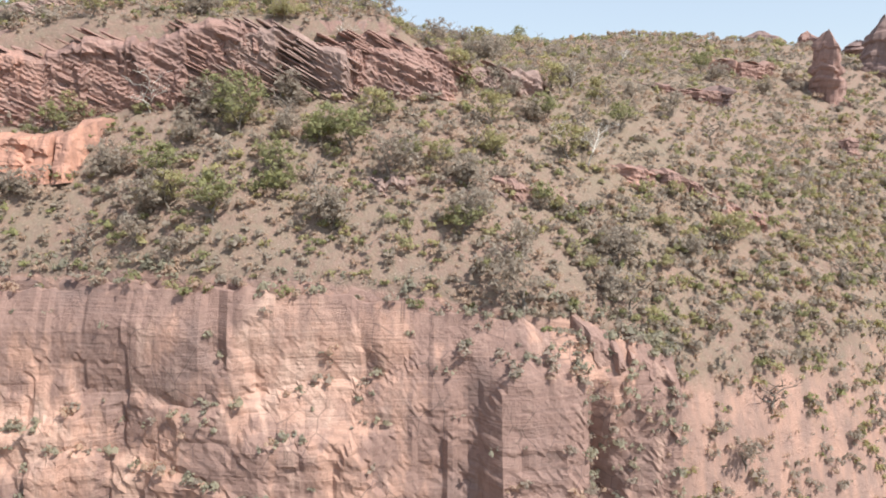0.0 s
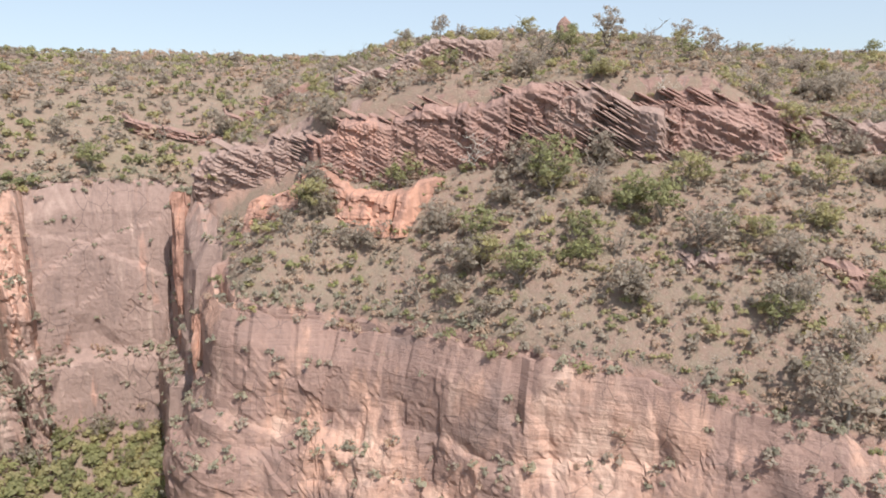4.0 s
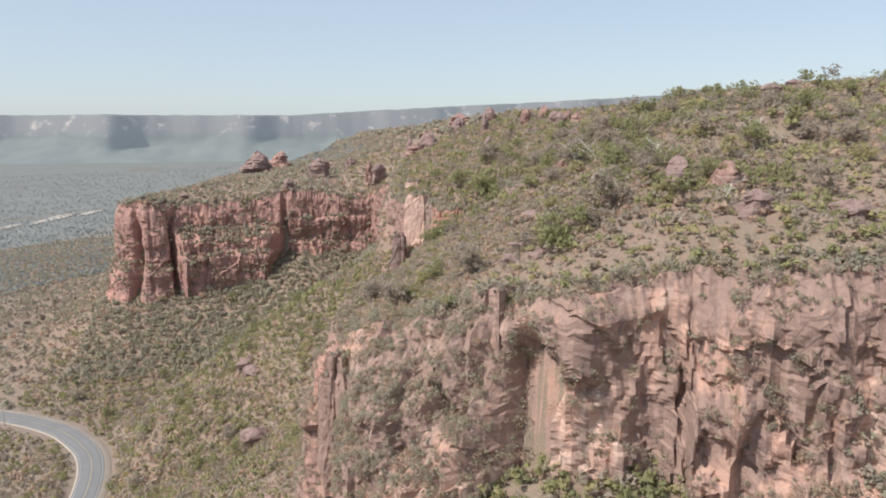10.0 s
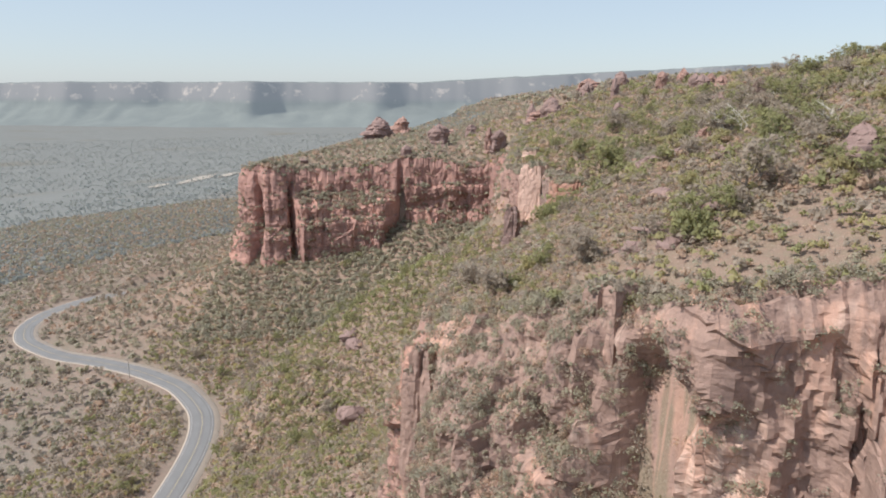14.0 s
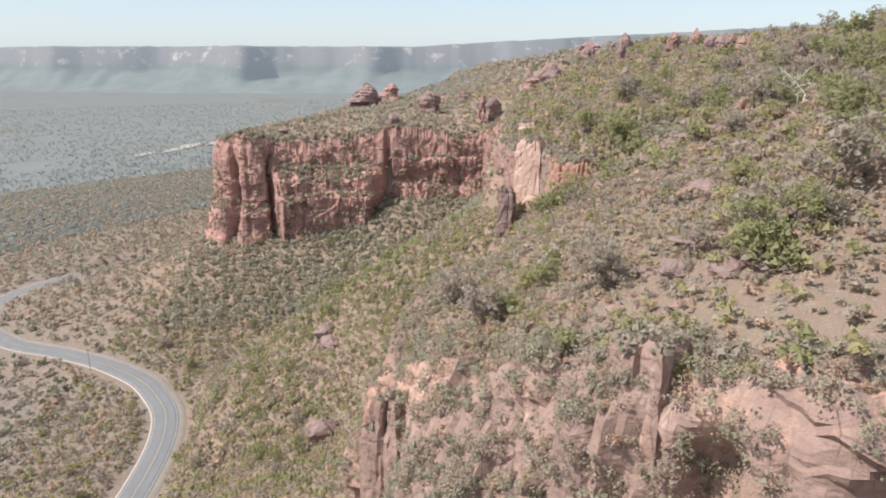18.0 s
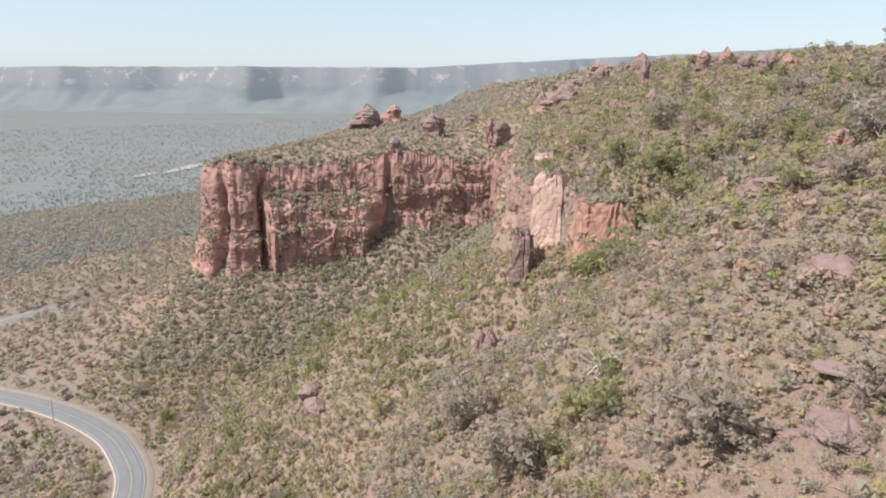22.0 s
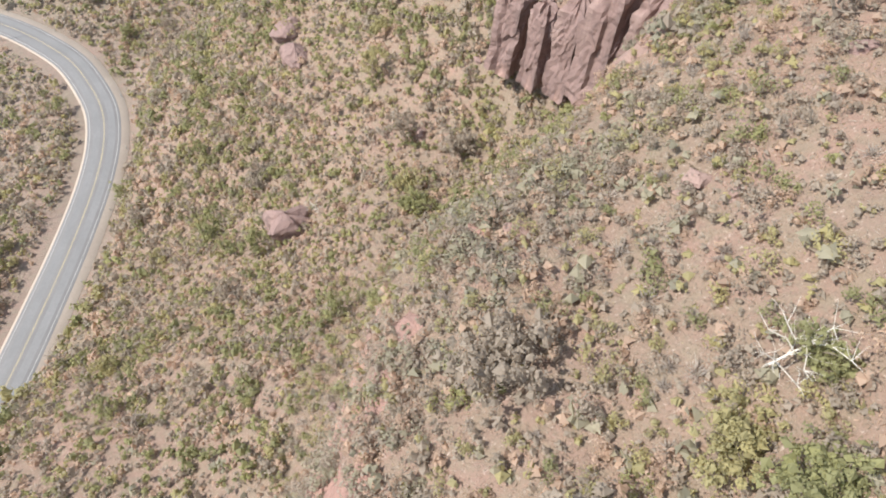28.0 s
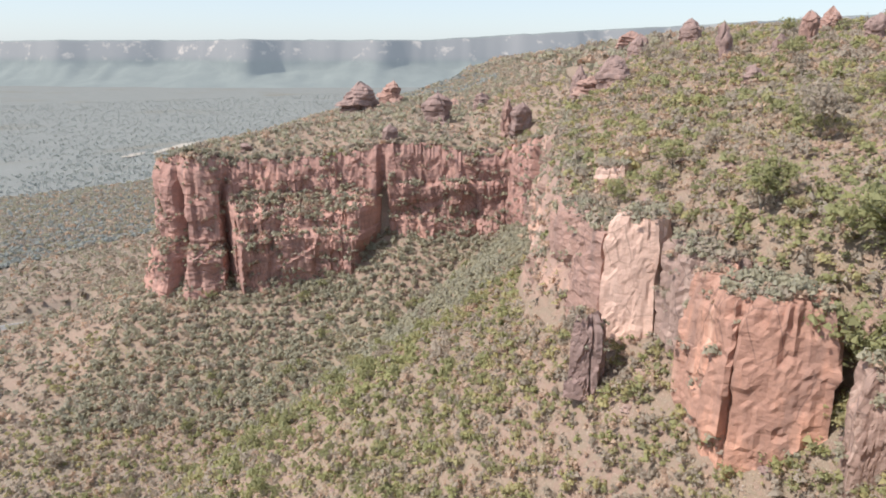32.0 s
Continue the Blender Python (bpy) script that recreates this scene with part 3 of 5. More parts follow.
def wall_relief(s, z):
    """The first wall: an upright recess at its top, two clefts full of shrubs, a broken shelf low down."""
    wob = 1.2 * noise3(s / 6, z / 5, 0.5, 301)
    out = -2.2 * band(s + 0.4 * wob, 51.0, 52.6, 0.6) * band(z, 96.5, 104.5, 2)
    out = out - 1.0 * band(s + 2.6 * wob, 25.8, 27.2, 2.2) * band(z, 82, 100, 5) - 1.8 * band(s + 2 * wob, 11.0, 13.0, 1.8) * band(z, 72, 94, 4)
    out = out + 1.4 * band(s + 2 * wob, 34, 50, 4) * below(z + wob, 90, 1.0) - 1.1 * band(s + 2 * wob, 37, 50.5, 2.0) * band(z + wob, 91, 101, 2)
    out = out + 1.3 * below(z + 3 * wob + 0.15 * s, 102, 0.8) + 0.9 * below(z + 2.5 * wob - 0.2 * s, 74, 0.7) - 0.8 * band(s + 2.5 * wob, 57, 62, 1.0) * below(z, 93, 2) + 1.0 * band(s + 2.5 * wob, 66, 72, 1.0) * below(z + wob, 95, 1.5)
    return out + 2.5 * band(s + wob, 14, 24, 2) * below(z, 97, 2) + 1.5 * band(s, 70, 84, 5) * below(z + wob, 92, 2)


def fluted_relief(s, z):
    """The fluted wall: an overhang at one end, a cave beside its pale edge, then the bushy apron of the prow with its pillar."""
    wob = 1.5 * noise3(s / 7, z / 6, 0.5, 311)
    out = -2.2 * band(s, 2, 22, 5) * band(z, 95, 101, 4) + 4.0 * np.clip((30 - s) / 4, 0, 1) * below(z + wob, 95, 3.5)
    out = out + 3.5 * band(s + wob, 30, 36, 1.5) * below(z, 104, 5)
    out = out - 5.2 * band(s + 0.6 * wob, 50.2, 54.6, 0.9) * below(z + wob, 108, 3)
    pillar = band(s + 0.5 * wob, 57.5, 64, 1.0)
    out = out + pillar * 2.0 + np.clip((s - 54.5) / 3, 0, 1) * (1 - pillar) * 5.5 * np.clip((84 - s) / 8, 0, 1) * below(z + 1.5 * wob, 105 - 0.12 * (s - 54), 7) + pillar * 4.5 * below(z + wob, 96, 2.5)
    return out + 3.0 * np.clip((s - 56) / 6, 0, 1) * np.clip((84 - s) / 8, 0, 1) * below(z + 2 * wob, 90, 1.5)


def alcove_relief(s, z):
    """The alcove: a hollow under an overhang, scooped cells beside it, and a column behind a dark cleft at the ravine's head."""
    wob = 1.6 * noise3(s / 6, z / 6, 0.5, 331)
    out = -2.6 * band(s + 2.5 * wob, 22, 41, 9) * band(z + 2.2 * wob, 95.5, 102.5, 5) + 1.6 * band(s + 2 * wob, 18, 44, 4) * band(z + wob, 103, 112, 1.5)
    out = out - 2.0 * np.clip(noise3(s / 4.2, z / 3.6, 0.5, 332), 0.1, 1) * band(s, 14, 56, 6) * band(z, 92, 112, 6)
    return out + 2.4 * band(s + 0.5 * wob, 1, 8.5, 1.5) - 3.2 * band(s + 0.5 * wob, 9.2, 11.2, 1.0) + 1.5 * band(s + wob, 12, 19, 1.5) * below(z, 108, 3)


def slab_relief(s, z):
    """The smooth slab: thin sheets broken off along slanting edges, and a bushy shelf low down."""
    wob = 1.2 * noise3(s / 9, z / 9, 0.5, 341)
    return 0.7 * below(z + 0.5 * s + 2 * wob, 128, 0.5) + 0.6 * below(z - 0.35 * s + 2 * wob, 92, 0.5) + 2.6 * below(z + wob, 90, 1.5)


def spur_relief(s, z):
    """The red spur: an overhung amphitheatre, then two bushy ledges between cliffs, and a tower between clefts at the end."""
    s = s - 15.5
    wob = 2.0 * noise3(s / 11, z / 9, 0.5, 321)
    left = band(s + wob, 61, 111, 5)
    edge = 84 + 2.5 * noise3(s / 14, 0.3, 0, 322)
    out = left * (9.0 * below(z, edge, 7) + 3.5 * below(z + wob, 72, 3))
    out = out - 2.4 * band(s, 20, 54, 16) * band(z + wob, 73, 81, 4) + 2.2 * band(s, 16, 54, 6) * below(z + wob, 86, 1.0)
    out = out - 4.0 * band(s + 0.5 * wob, 56.0, 58.5, 1.0) - 4.5 * band(s + 1.1 * wob, 112.2, 114.0, 1.2) - 3.5 * band(s + 1.1 * wob, 123.7, 125.2, 1.2)
    return out + 3.0 * band(s, 115, 123, 1.2) + 2.0 * band(s, 126, 131, 1.2) * below(z, 88, 2) + 5.0 * band(s, 113, 150, 5) * below(z + wob, 68, 5)


FACES = [
    cliff("cliff_streaked_wall", bends_from((46, -67), (104, 14)), "broad red sandstone wall with pale scars and dark stains", WALL_ROCK, 3, flutes=0.06, ledges=0.3, bed=1.1, bulge=1.6, lean=5.0, blocks=0.34, cracks=0.1, notch=0.7, stand=3.2, carve=wall_relief),
    cliff("cliff_smooth_slab", bends_from((104, 14), (119, 53)), "smooth brown sandstone slab at the head of the ravine", GREY_ROCK, 9, flutes=0.2, ledges=0.15, bulge=0.5, lean=3.0, blocks=0.15, cracks=0.3, carve=slab_relief),
    cliff("cliff_alcove", bends_from((123.5, 45), (52, 68)), "broken red cliff with an overhung alcove above the ravine", CLIFF_ROCK, 17, flutes=1.0, ledges=0.5, bulge=2.4, blocks=1.1, cracks=0.5, steps=((0.58, 6.0, 0.1),), notch=2.0, stand=4.2, carve=alcove_relief),
    cliff("cliff_fluted_wall", bends_from((74, 73), (4, 106)), "fluted red and brown sandstone cliff above green talus", CLIFF_ROCK, 25, flutes=1.2, ledges=0.5, bulge=1.1, blocks=1.15, cracks=0.7, notch=1.2, stand=3.6, carve=fluted_relief),
    cliff("cliff_prow", bends_from((10, 100), (18, 130)), "narrow sandstone prow with a pale pink edge", BROWN_ROCK, 31, flutes=1.0, ledges=0.5, bulge=1.0, stand=1.4, blocks=1.0, steps=((0.75, 2.0), (0.5, 2.0))),
    cliff("cliff_pillars", bends_from((18, 130), (37, 152)), "orange sandstone buttresses with fresh pale faces", GREY_ROCK, 41, flutes=1.3, ledges=0.3, bulge=1.2, lean=1.5, blocks=0.8, cracks=0.5),
    cliff("cliff_leaning_slabs", bends_from((26, 215), (38, 335)), "pinkish cliff that runs back towards a tableland", CLIFF_ROCK, 47, flutes=1.4, ledges=0.6, bulge=2.0, step=0.8, blocks=1.0),
    cliff("cliff_tableland", bends_from((38, 335), (-70, 545)), "long dark red cliff of a flat-topped spur with ledges", MESA_ROCK, 53, step=0.65, flutes=0.6, ledges=0.9, bulge=1.6, bed=3.2, lean=1.5, cap=6, blocks=0.8, cracks=0.7, notch=2.0, stand=5.0, carve=spur_relief),
]


# ---- rocks ----
def stone_mesh(name, seed, material, size=(1, 1, 1), terraces=0.0, rough=0.25, rings=14, around=20, taper=0.0, flare=0.0):
    """A rock that sits on the ground: rounded block with worn edges; terraces stack it in beds, taper narrows it towards the top."""
    v = np.linspace(0, 1, rings)[:, None]
    a = np.linspace(0, 2 * np.pi, around, endpoint=False)[None, :]
    profile = np.clip(1 - np.clip((v - 0.62) / 0.40, 0, 1) ** 2.2, 0.05, None) * (1 - taper * v) * (1 - flare * np.clip(v / 0.55, 0, 1) ** 0.7)
    cx, cy = np.cos(a), np.sin(a)
    square = 1 / np.maximum(np.abs(cx), np.abs(cy)) ** 0.6
    r = profile * square * (1 + rough * fbm(cx * 1.3 + seed, cy * 1.3, v * 2.2, 3, seed) + 0.16 * facets(a * 1.6 + 0 * v, v * 3.0 + 0 * a, seed + 5))
    if terraces:
        level = v * terraces + 0.5 * noise3(cx * 1.5, cy * 1.5, v, seed + 1)
        whole = np.floor(level).astype(np.int64)
        r = r * (1 + 0.3 * (lattice(whole, 0 * whole + seed, 0 * whole, seed) - 0.45))
    x, y = r * cx * size[0] / 2, r * cy * size[1] / 2
    z = np.broadcast_to((v * 1.15 - 0.15) * size[2], x.shape) + 0.06 * size[2] * fbm(cx + 9, cy, v * 2, 2, seed + 2)
    verts = np.stack([x, y, z], -1).reshape(-1, 3)
    x0, y0 = rough * size[0] * 0.25 * noise3(v * 1.5, seed, 0.5, seed + 3), rough * size[1] * 0.25 * noise3(v * 1.5, seed, 3.5, seed + 4)
    verts[:, 0] += np.repeat(x0.ravel(), around)
    verts[:, 1] += np.repeat(y0.ravel(), around)
    verts[-around:, :2] = 0.35 * verts[-around:, :2] + 0.65 * verts[-around:, :2].mean(0)
    faces = grid_faces(rings, around, True)
    return mesh_of(name, verts, faces, material, smooth=False)


def set_down(ob, x, y, turn=0.0, sink=0.3, tilt=0.0):
    ob.matrix_world = pose(x, y, float(height(np.array([x]), np.array([y]))[0]) - sink, tilt, 0, turn)
    return ob


# hoodoos and stacked knobs on the upland: x, y, width, height
KNOBS = [
    (81, -160, 9, 14), (88.5, -203, 11, 15), (139, -231, 13, 7), (127, -238, 12, 8), (114, -245, 14, 8), (150, -228, 8, 5), (141, -51, 3.5, 5.5), (158, -92, 5, 3),
    (154, 153, 10, 3.5), (131, 105, 9, 4.2), (110, 109, 7, 4.5), (52.5, 96, 5, 5.5), (58.4, 94, 5, 4), (54.5, 80, 4, 3.6), (65, 77, 5, 2.6), (83, 275, 6, 7), (84, 237, 5, 6), (69, 285, 3.2, 6.5),
    (101, 505, 14, 11), (67, 278, 3, 6), (91, 264, 5, 6), (88, 232, 5, 5), (73, 171, 3, 4.4), (70, 184, 4, 2.5), (96, 292, 6, 6), (83.4, 418, 9, 10), (98.4, 399, 8, 9), (90, 246, 3.4, 5), (76, 272, 4, 4),
    (-38, 470, 22, 15), (-24, 505, 16, 13), (1.4, 400, 11, 12), (31.5, 367, 9, 10), (27, 369, 5, 12), (40, 302, 5, 10), (46, 292, 7, 8), (43, 298, 8, 5), (-14.6, 363.5, 6, 6.5), (20, 425, 9, 6), (8, 440, 8, 5), (-66, 366, 6, 3),
    (46.9, 119, 4, 2), (51.7, 141, 5, 2.4), (36.5, 96, 4, 1.8), (35.5, 110.5, 4, 1.6), (103, 104, 8, 3.4), (112, 162, 9, 3.4), (128, 176, 5, 3), (150, 120, 8, 3), (62, 250, 4, 3.5), (78, -118, 7, 4), (63, -136, 5, 4),
]
for k, (x, y, wide, tall) in enumerate(KNOBS):
    name = "hoodoo" if tall > wide else "rock_mound"
    slim = tall > wide
    material = BROWN_ROCK if k % 3 == 0 else DARK_ROCK
    data = stone_mesh(name, 100 + k, material, (wide, wide * 0.75, tall), terraces=tall / (1.1 if slim else 0.8), rough=0.32 if slim else 0.5, rings=34, around=30, taper=0.12 if slim else 0.2, flare=0.3 if k < 2 else 0.1)
    ob = set_down(new(name, data), x, y, 40 * k, 0.6)
    tagged(ob, "tall pillar of layered red-brown sandstone above scrub" if slim else "squat mound of layered red-brown sandstone among scrub", "rock", "sandstone mounds on the upland")

# large blocks fallen on the slope: x, y, wide, deep, tall, turn
BLOCKS = [
    (-14.9, 162.6, 5.5, 4, 5, 20), (-20.5, 203.5, 5, 4, 3, 50), (-18.5, 196, 6.5, 3.4, 3.4, 120),
    (31, 91, 5, 4, 2.2, 30), (28, 95, 6, 4, 2.0, 70), (44, 100, 4, 3, 2.4, 20), (26.5, 96.5, 4, 3, 1.6, 160),
    (9, 176, 2, 2, 1.6, 100),
]
for k, (x, y, wide, deep, tall, turn) in enumerate(BLOCKS):
    data = stone_mesh("boulder", 200 + k, DARK_ROCK, (wide, deep, tall) if k < 3 else (wide * 0.6, deep * 0.6, tall * 0.7), terraces=0 if k < 4 else tall / 0.9, rough=0.4, rings=16, around=22)
    ob = set_down(new("boulder", data), x, y, turn, 0.8, 6)
    tagged(ob, "large dark weathered sandstone block fallen on the brushy slope" if k < 4 else "flat-bedded brown sandstone block on dry earth", "boulder", "fallen blocks")

# smaller boulders
rng = np.random.default_rng(7)
SHAPES = [stone_mesh("boulder", 300 + k, (GREY_ROCK, DARK_ROCK, CLIFF_ROCK)[k % 3], (1.0, 0.8, 0.7), terraces=2.5 * (k % 2), rough=0.5, rings=9, around=12) for k in range(6)]
spots = np.c_[rng.uniform(-10, 60, 420), rng.uniform(85, 215, 420)]
land = height(spots[:, 0], spots[:, 1])
for k, ((x, y), z) in enumerate(zip(spots[:170], land)):
    if 14 < x < 22 and 106 < y < 115:
        continue
    ob = new("boulder", SHAPES[k % 6])
    s = float(rng.choice([0.5, 0.7, 1.0, 1.4, 2.0], p=[0.3, 0.3, 0.2, 0.15, 0.05]))
    ob.matrix_world = pose(x, y, z - 0.15 * s, rng.uniform(-15, 15), rng.uniform(-15, 15), rng.uniform(0, 360)) @ Matrix.Diagonal((s, s, s * 0.8, 1))
    tagged(ob, "loose brown sandstone boulder on dry leaf litter", "boulder", "loose boulders")


# ---- slanting beds above the first wall ----
def slab_mesh(seed, material):
    """A thin plate of rock with a ragged, rounded front, one metre in every direction."""
    u = np.linspace(-0.5, 0.5, 10)
    end = np.clip((0.5 - np.abs(u)) / 0.10, 0.35, 1)
    front = (0.36 + 0.16 * noise3(u * 3.1, seed, 0.5, seed) + 0.08 * noise3(u * 9, seed, 0.2, seed)) * end
    thick = (0.42 + 0.10 * noise3(u * 2.3, seed, 2.5, seed)) * end**0.6
    rows = np.stack([np.stack([u, -0.5 + 0 * u, -thick], -1), np.stack([u, front * 0.72, -thick], -1), np.stack([u, front, -0.3 * thick], -1), np.stack([u, front * 0.97, 0.6 * thick], -1),
                     np.stack([u, front * 0.8, thick], -1), np.stack([u, -0.5 + 0 * u, thick], -1)], 0)
    return mesh_of("slab", rows.reshape(-1, 3), grid_faces(6, len(u)), material, False)


SLABS = {m.name: [slab_mesh(500 + k, m) for k in range(6)] for m in (GREY_ROCK, DARK_ROCK, BROWN_ROCK)}


def outcrop(name, line, base, tall, seed, label, dip=-0.5, material=GREY_ROCK, bed=0.58, overhang=-0.8, stand=1.0, slabs=True, crown=None):
    """A scarp of thin beds that slope along it: a core of rock, and each bed's slabs standing out of it."""
    line = np.array(line, float)
    low = lambda x, y: height(x, y) - 1.5 - base
    high = crown or (lambda x, y: height(x, y) + tall * (0.8 + 0.5 * noise3(x / 7, y / 7, 0, seed)))
    verts, faces = rock_face(line, high, low, seed, step=0.36, lean=overhang, flutes=0.4, ledges=0.7, dip=dip, bed=bed, stand=stand, bulge=1.2, cap=3.0, blocks=0.5 if slabs else 0.9, saw=0.4 if slabs else 0.0, notch=0.8)
    middle = line.mean(0)
    root = new(name)
    root.matrix_world = pose(middle[0], middle[1], float(low(*middle[:, None])[0]))
    tagged(root, label, "rock outcrop")
    part("core", mesh_of("core", verts - np.array(root.matrix_world.translation), faces, material, False), root)
    if not slabs:
        return root
    rnd = random.Random(seed)
    s, run = evened(line, 0.5)
    out = side_of(run)
    top, foot = high(run[:, 0], run[:, 1]) - 0.2, low(run[:, 0], run[:, 1]) + 0.8
    lift = s * dip
    first, last = (foot + lift).min(), (top + lift).max()
    c = first
    while c < last:
        at = rnd.uniform(-4, 0)
        while at < s[-1]:
            long = rnd.uniform(3.0, 8.0)
            k = int(np.clip((at + long / 2) / 0.5, 0, len(s) - 1))
            z = c - lift[k]
            if foot[k] < z < top[k] and long / 2 < at + long / 2 < s[-1] - long / 2:
                share = (z - foot[k]) / max(top[k] - foot[k], 0.1)
                off = stand + overhang * (1 - share) - 1.2 * share**3 - 0.75 + rnd.uniform(-0.2, 0.3)
                side, way = Vector((*out[k], 0)), Vector((out[k][1], -out[k][0], -dip)).normalized()
                up = way.cross(side).normalized() * -1
                if up.z < 0:
                    up = -up
                deep, thick = rnd.uniform(2.2, 3.2), bed * rnd.uniform(0.4, 0.75)
                turn = Matrix((way, side, up)).transposed().to_4x4()
                place = Vector((run[k][0] + out[k][0] * off, run[k][1] + out[k][1] * off, z))
                slab = part("slab", SLABS[material.name][rnd.randrange(6)], root)
                slab.matrix_local = root.matrix_world.inverted() @ Matrix.Translation(place) @ turn @ pose(0, 0, 0, rnd.uniform(-3, 3), rnd.uniform(-2, 2), rnd.uniform(-4, 4)) @ Matrix.Diagonal((long, deep, thick, 1))
            at += long + rnd.choice((-0.3, 0.1, 0.5, 2.0))
        c += bed * rnd.uniform(0.6, 1.0)
    return root


outcrop("rock_outcrop", [(82, -80), (85, -71), (88, -61)], 5, 3.5, 62, "slanting dark beds of red sandstone with open gaps")
outcrop("rock_outcrop", [(84, -66), (88, -53), (92, -42)], 5, 5.2, 63, "slanting red sandstone beds with deep shaded gaps", stand=2.0, material=BROWN_ROCK)
outcrop("rock_outcrop", [(88, -50), (93, -40), (97, -29)], 5, 5.6, 70, "slab of slanting brown sandstone beside a cleft", stand=3.0, dip=-0.6)
outcrop("rock_outcrop", [(93, -39), (99, -22), (103, -10), (108, 3)], 6, 6.4, 64, "large slanting red sandstone beds over an orange hollow", material=BROWN_ROCK, stand=2.4)
outcrop("rock_outcrop", [(104, -8), (109, 4), (114, 14), (122, 24)], 5, 4.6, 65, "slanting brown sandstone beds on the upland edge", dip=-0.4)
outcrop("rock_outcrop", [(112, -30), (116, -16), (122, -2)], 1, 4.5, 71, "upper step of slanting brown sandstone beds", dip=-0.45)
outcrop("rock_outcrop", [(93, -16), (99, -5), (104, 4), (110, 12)], 2, 3.6, 66, "low step of crumbling orange sandstone", material=ORANGE_ROCK, dip=0.0, bed=1.2, overhang=2.5, slabs=False)
outcrop("rock_outcrop", [(92, -160), (90, -148), (92, -138)], 1, 4.0, 75, "layered brown sandstone knoll on the upland", dip=-0.1, material=BROWN_ROCK)
outcrop("rock_outcrop", [(76, -120), (80, -112), (86, -104)], 1, 2.6, 76, "layered red-brown sandstone step among trees", dip=-0.1, material=BROWN_ROCK)
outcrop("rock_outcrop", [(136, 18), (140, 26), (140, 36)], 1, 3.2, 80, "slanting brown sandstone beds in upland scrub", dip=-0.3, material=BROWN_ROCK)
outcrop("rock_outcrop", [(142, 0), (146, 10), (150, 20)], 1, 3.0, 81, "worn slanting red-brown beds in upland scrub", dip=-0.35, material=BROWN_ROCK)
outcrop("rock_outcrop", [(62, -60), (68, -48), (74, -38)], 1, 0.7, 73, "low dipping brown sandstone beds in dry scrub", dip=-0.2, bed=0.5, stand=0.4, slabs=False)
outcrop("rock_outcrop", [(52, -96), (57, -89), (62, -80), (64, -72)], 2, 1.6, 83, "worn brown sandstone slab on the dry shoulder", dip=-0.15, bed=0.6, material=BROWN_ROCK, stand=1.2, overhang=2.0, slabs=False)
outcrop("rock_outcrop", [(44, -66), (49, -58), (53, -52)], 4, 1.2, 84, "broken red sandstone step below the shoulder", dip=-0.1, bed=0.9, material=WALL_ROCK, stand=2.4, overhang=1.5, slabs=False)
outcrop("rock_outcrop", [(58, -68), (64, -60), (68, -52)], 2, 1.4, 85, "crumbling red sandstone ledge among shrubs", dip=-0.2, bed=0.6, material=BROWN_ROCK, stand=0.8, overhang=0.6, slabs=False)
outcrop("rock_outcrop", [(40, 92), (34, 94), (28, 100)], 0, 1.2, 67, "low ledge of flat brown sandstone beds", material=DARK_ROCK, dip=0.02, bed=0.5, stand=0.3, overhang=0.3)
outcrop("rock_outcrop", [(46, 128), (40, 131), (36, 137)], 1, 1.8, 68, "low pinkish sandstone step on the slope", dip=0.02, bed=0.7, material=DARK_ROCK, stand=0.3, overhang=0.3)
outcrop("rock_outcrop", [(34, 145), (31, 150), (29, 157)], 2, 1.6, 72, "pink sandstone rib on the steep slope", material=CLIFF_ROCK, dip=0.05, bed=2.4, overhang=0.5, slabs=False)


# ---- the great buttresses ----
def pillar_mesh(seed, size, material, rings=34, around=64, broken=1.0):
    """An upright block of sandstone with flat broken faces, joints and a stepped top, standing on its middle."""
    v = np.linspace(0, 1, rings)[:, None]
    a = np.linspace(0, 2 * np.pi, around, endpoint=False)[None, :]
    cx, cy = np.cos(a) + 0 * v, np.sin(a) + 0 * v
    square = 1 / np.maximum(np.abs(cx), np.abs(cy)) ** 0.9
    x, y = 0.5 * size[0] * cx * square, 0.5 * size[1] * cy * square
    along = a * (size[0] + size[1]) / math.pi + 0 * v
    high = v * size[2] + 0 * a
    push = 0.55 * facets(along / 3.4 + 0.5 * noise3(along / 6, high / 8, seed, seed), high / 6.0, seed) + 0.3 * facets(along / 1.3, high / 3.1, seed + 1) + 0.12 * facets(along / 0.6, high / 0.9, seed + 2)
    push = push - 0.9 * np.clip(1 - np.abs(noise3(along / 4.5, high / 40, seed, seed + 3)) / 0.06, 0, 1) + 0.5 * noise3(along / 5, high / 5, seed, seed + 4)
    push = push - 1.0 * np.clip((v - 0.86) / 0.05, 0, 1) * (lattice(np.floor(along / 1.7).astype(np.int64), 0 * along.astype(np.int64), 0 * along.astype(np.int64), seed) > 0.4) - 0.8 * np.clip((v - 0.96) / 0.04, 0, 1)
    push = broken * push * (0.6 if max(size[:2]) < 10 else 0.85)
    x, y = x + push * cx, y + push * cy
    z = high + 0.5 * facets(along / 2.2, high / 30, seed + 6) * np.clip((v - 0.7) / 0.3, 0, 1)
    verts = np.stack([x, y, z], -1).reshape(-1, 3)
    top = verts[-around:].mean(0)
    for share in (0.75, 0.5, 0.25, 0.03):
        ring = share * verts[(rings - 1) * around : rings * around] + (1 - share) * top
        ring[:, 2] += 0.5 * fbm(ring[:, 0] / 1.5, ring[:, 1] / 1.5, 0, 2, seed + 8)
        verts = np.vstack([verts, ring])
    return mesh_of("rock_block", verts, grid_faces(rings + 4, around, True), material, False)


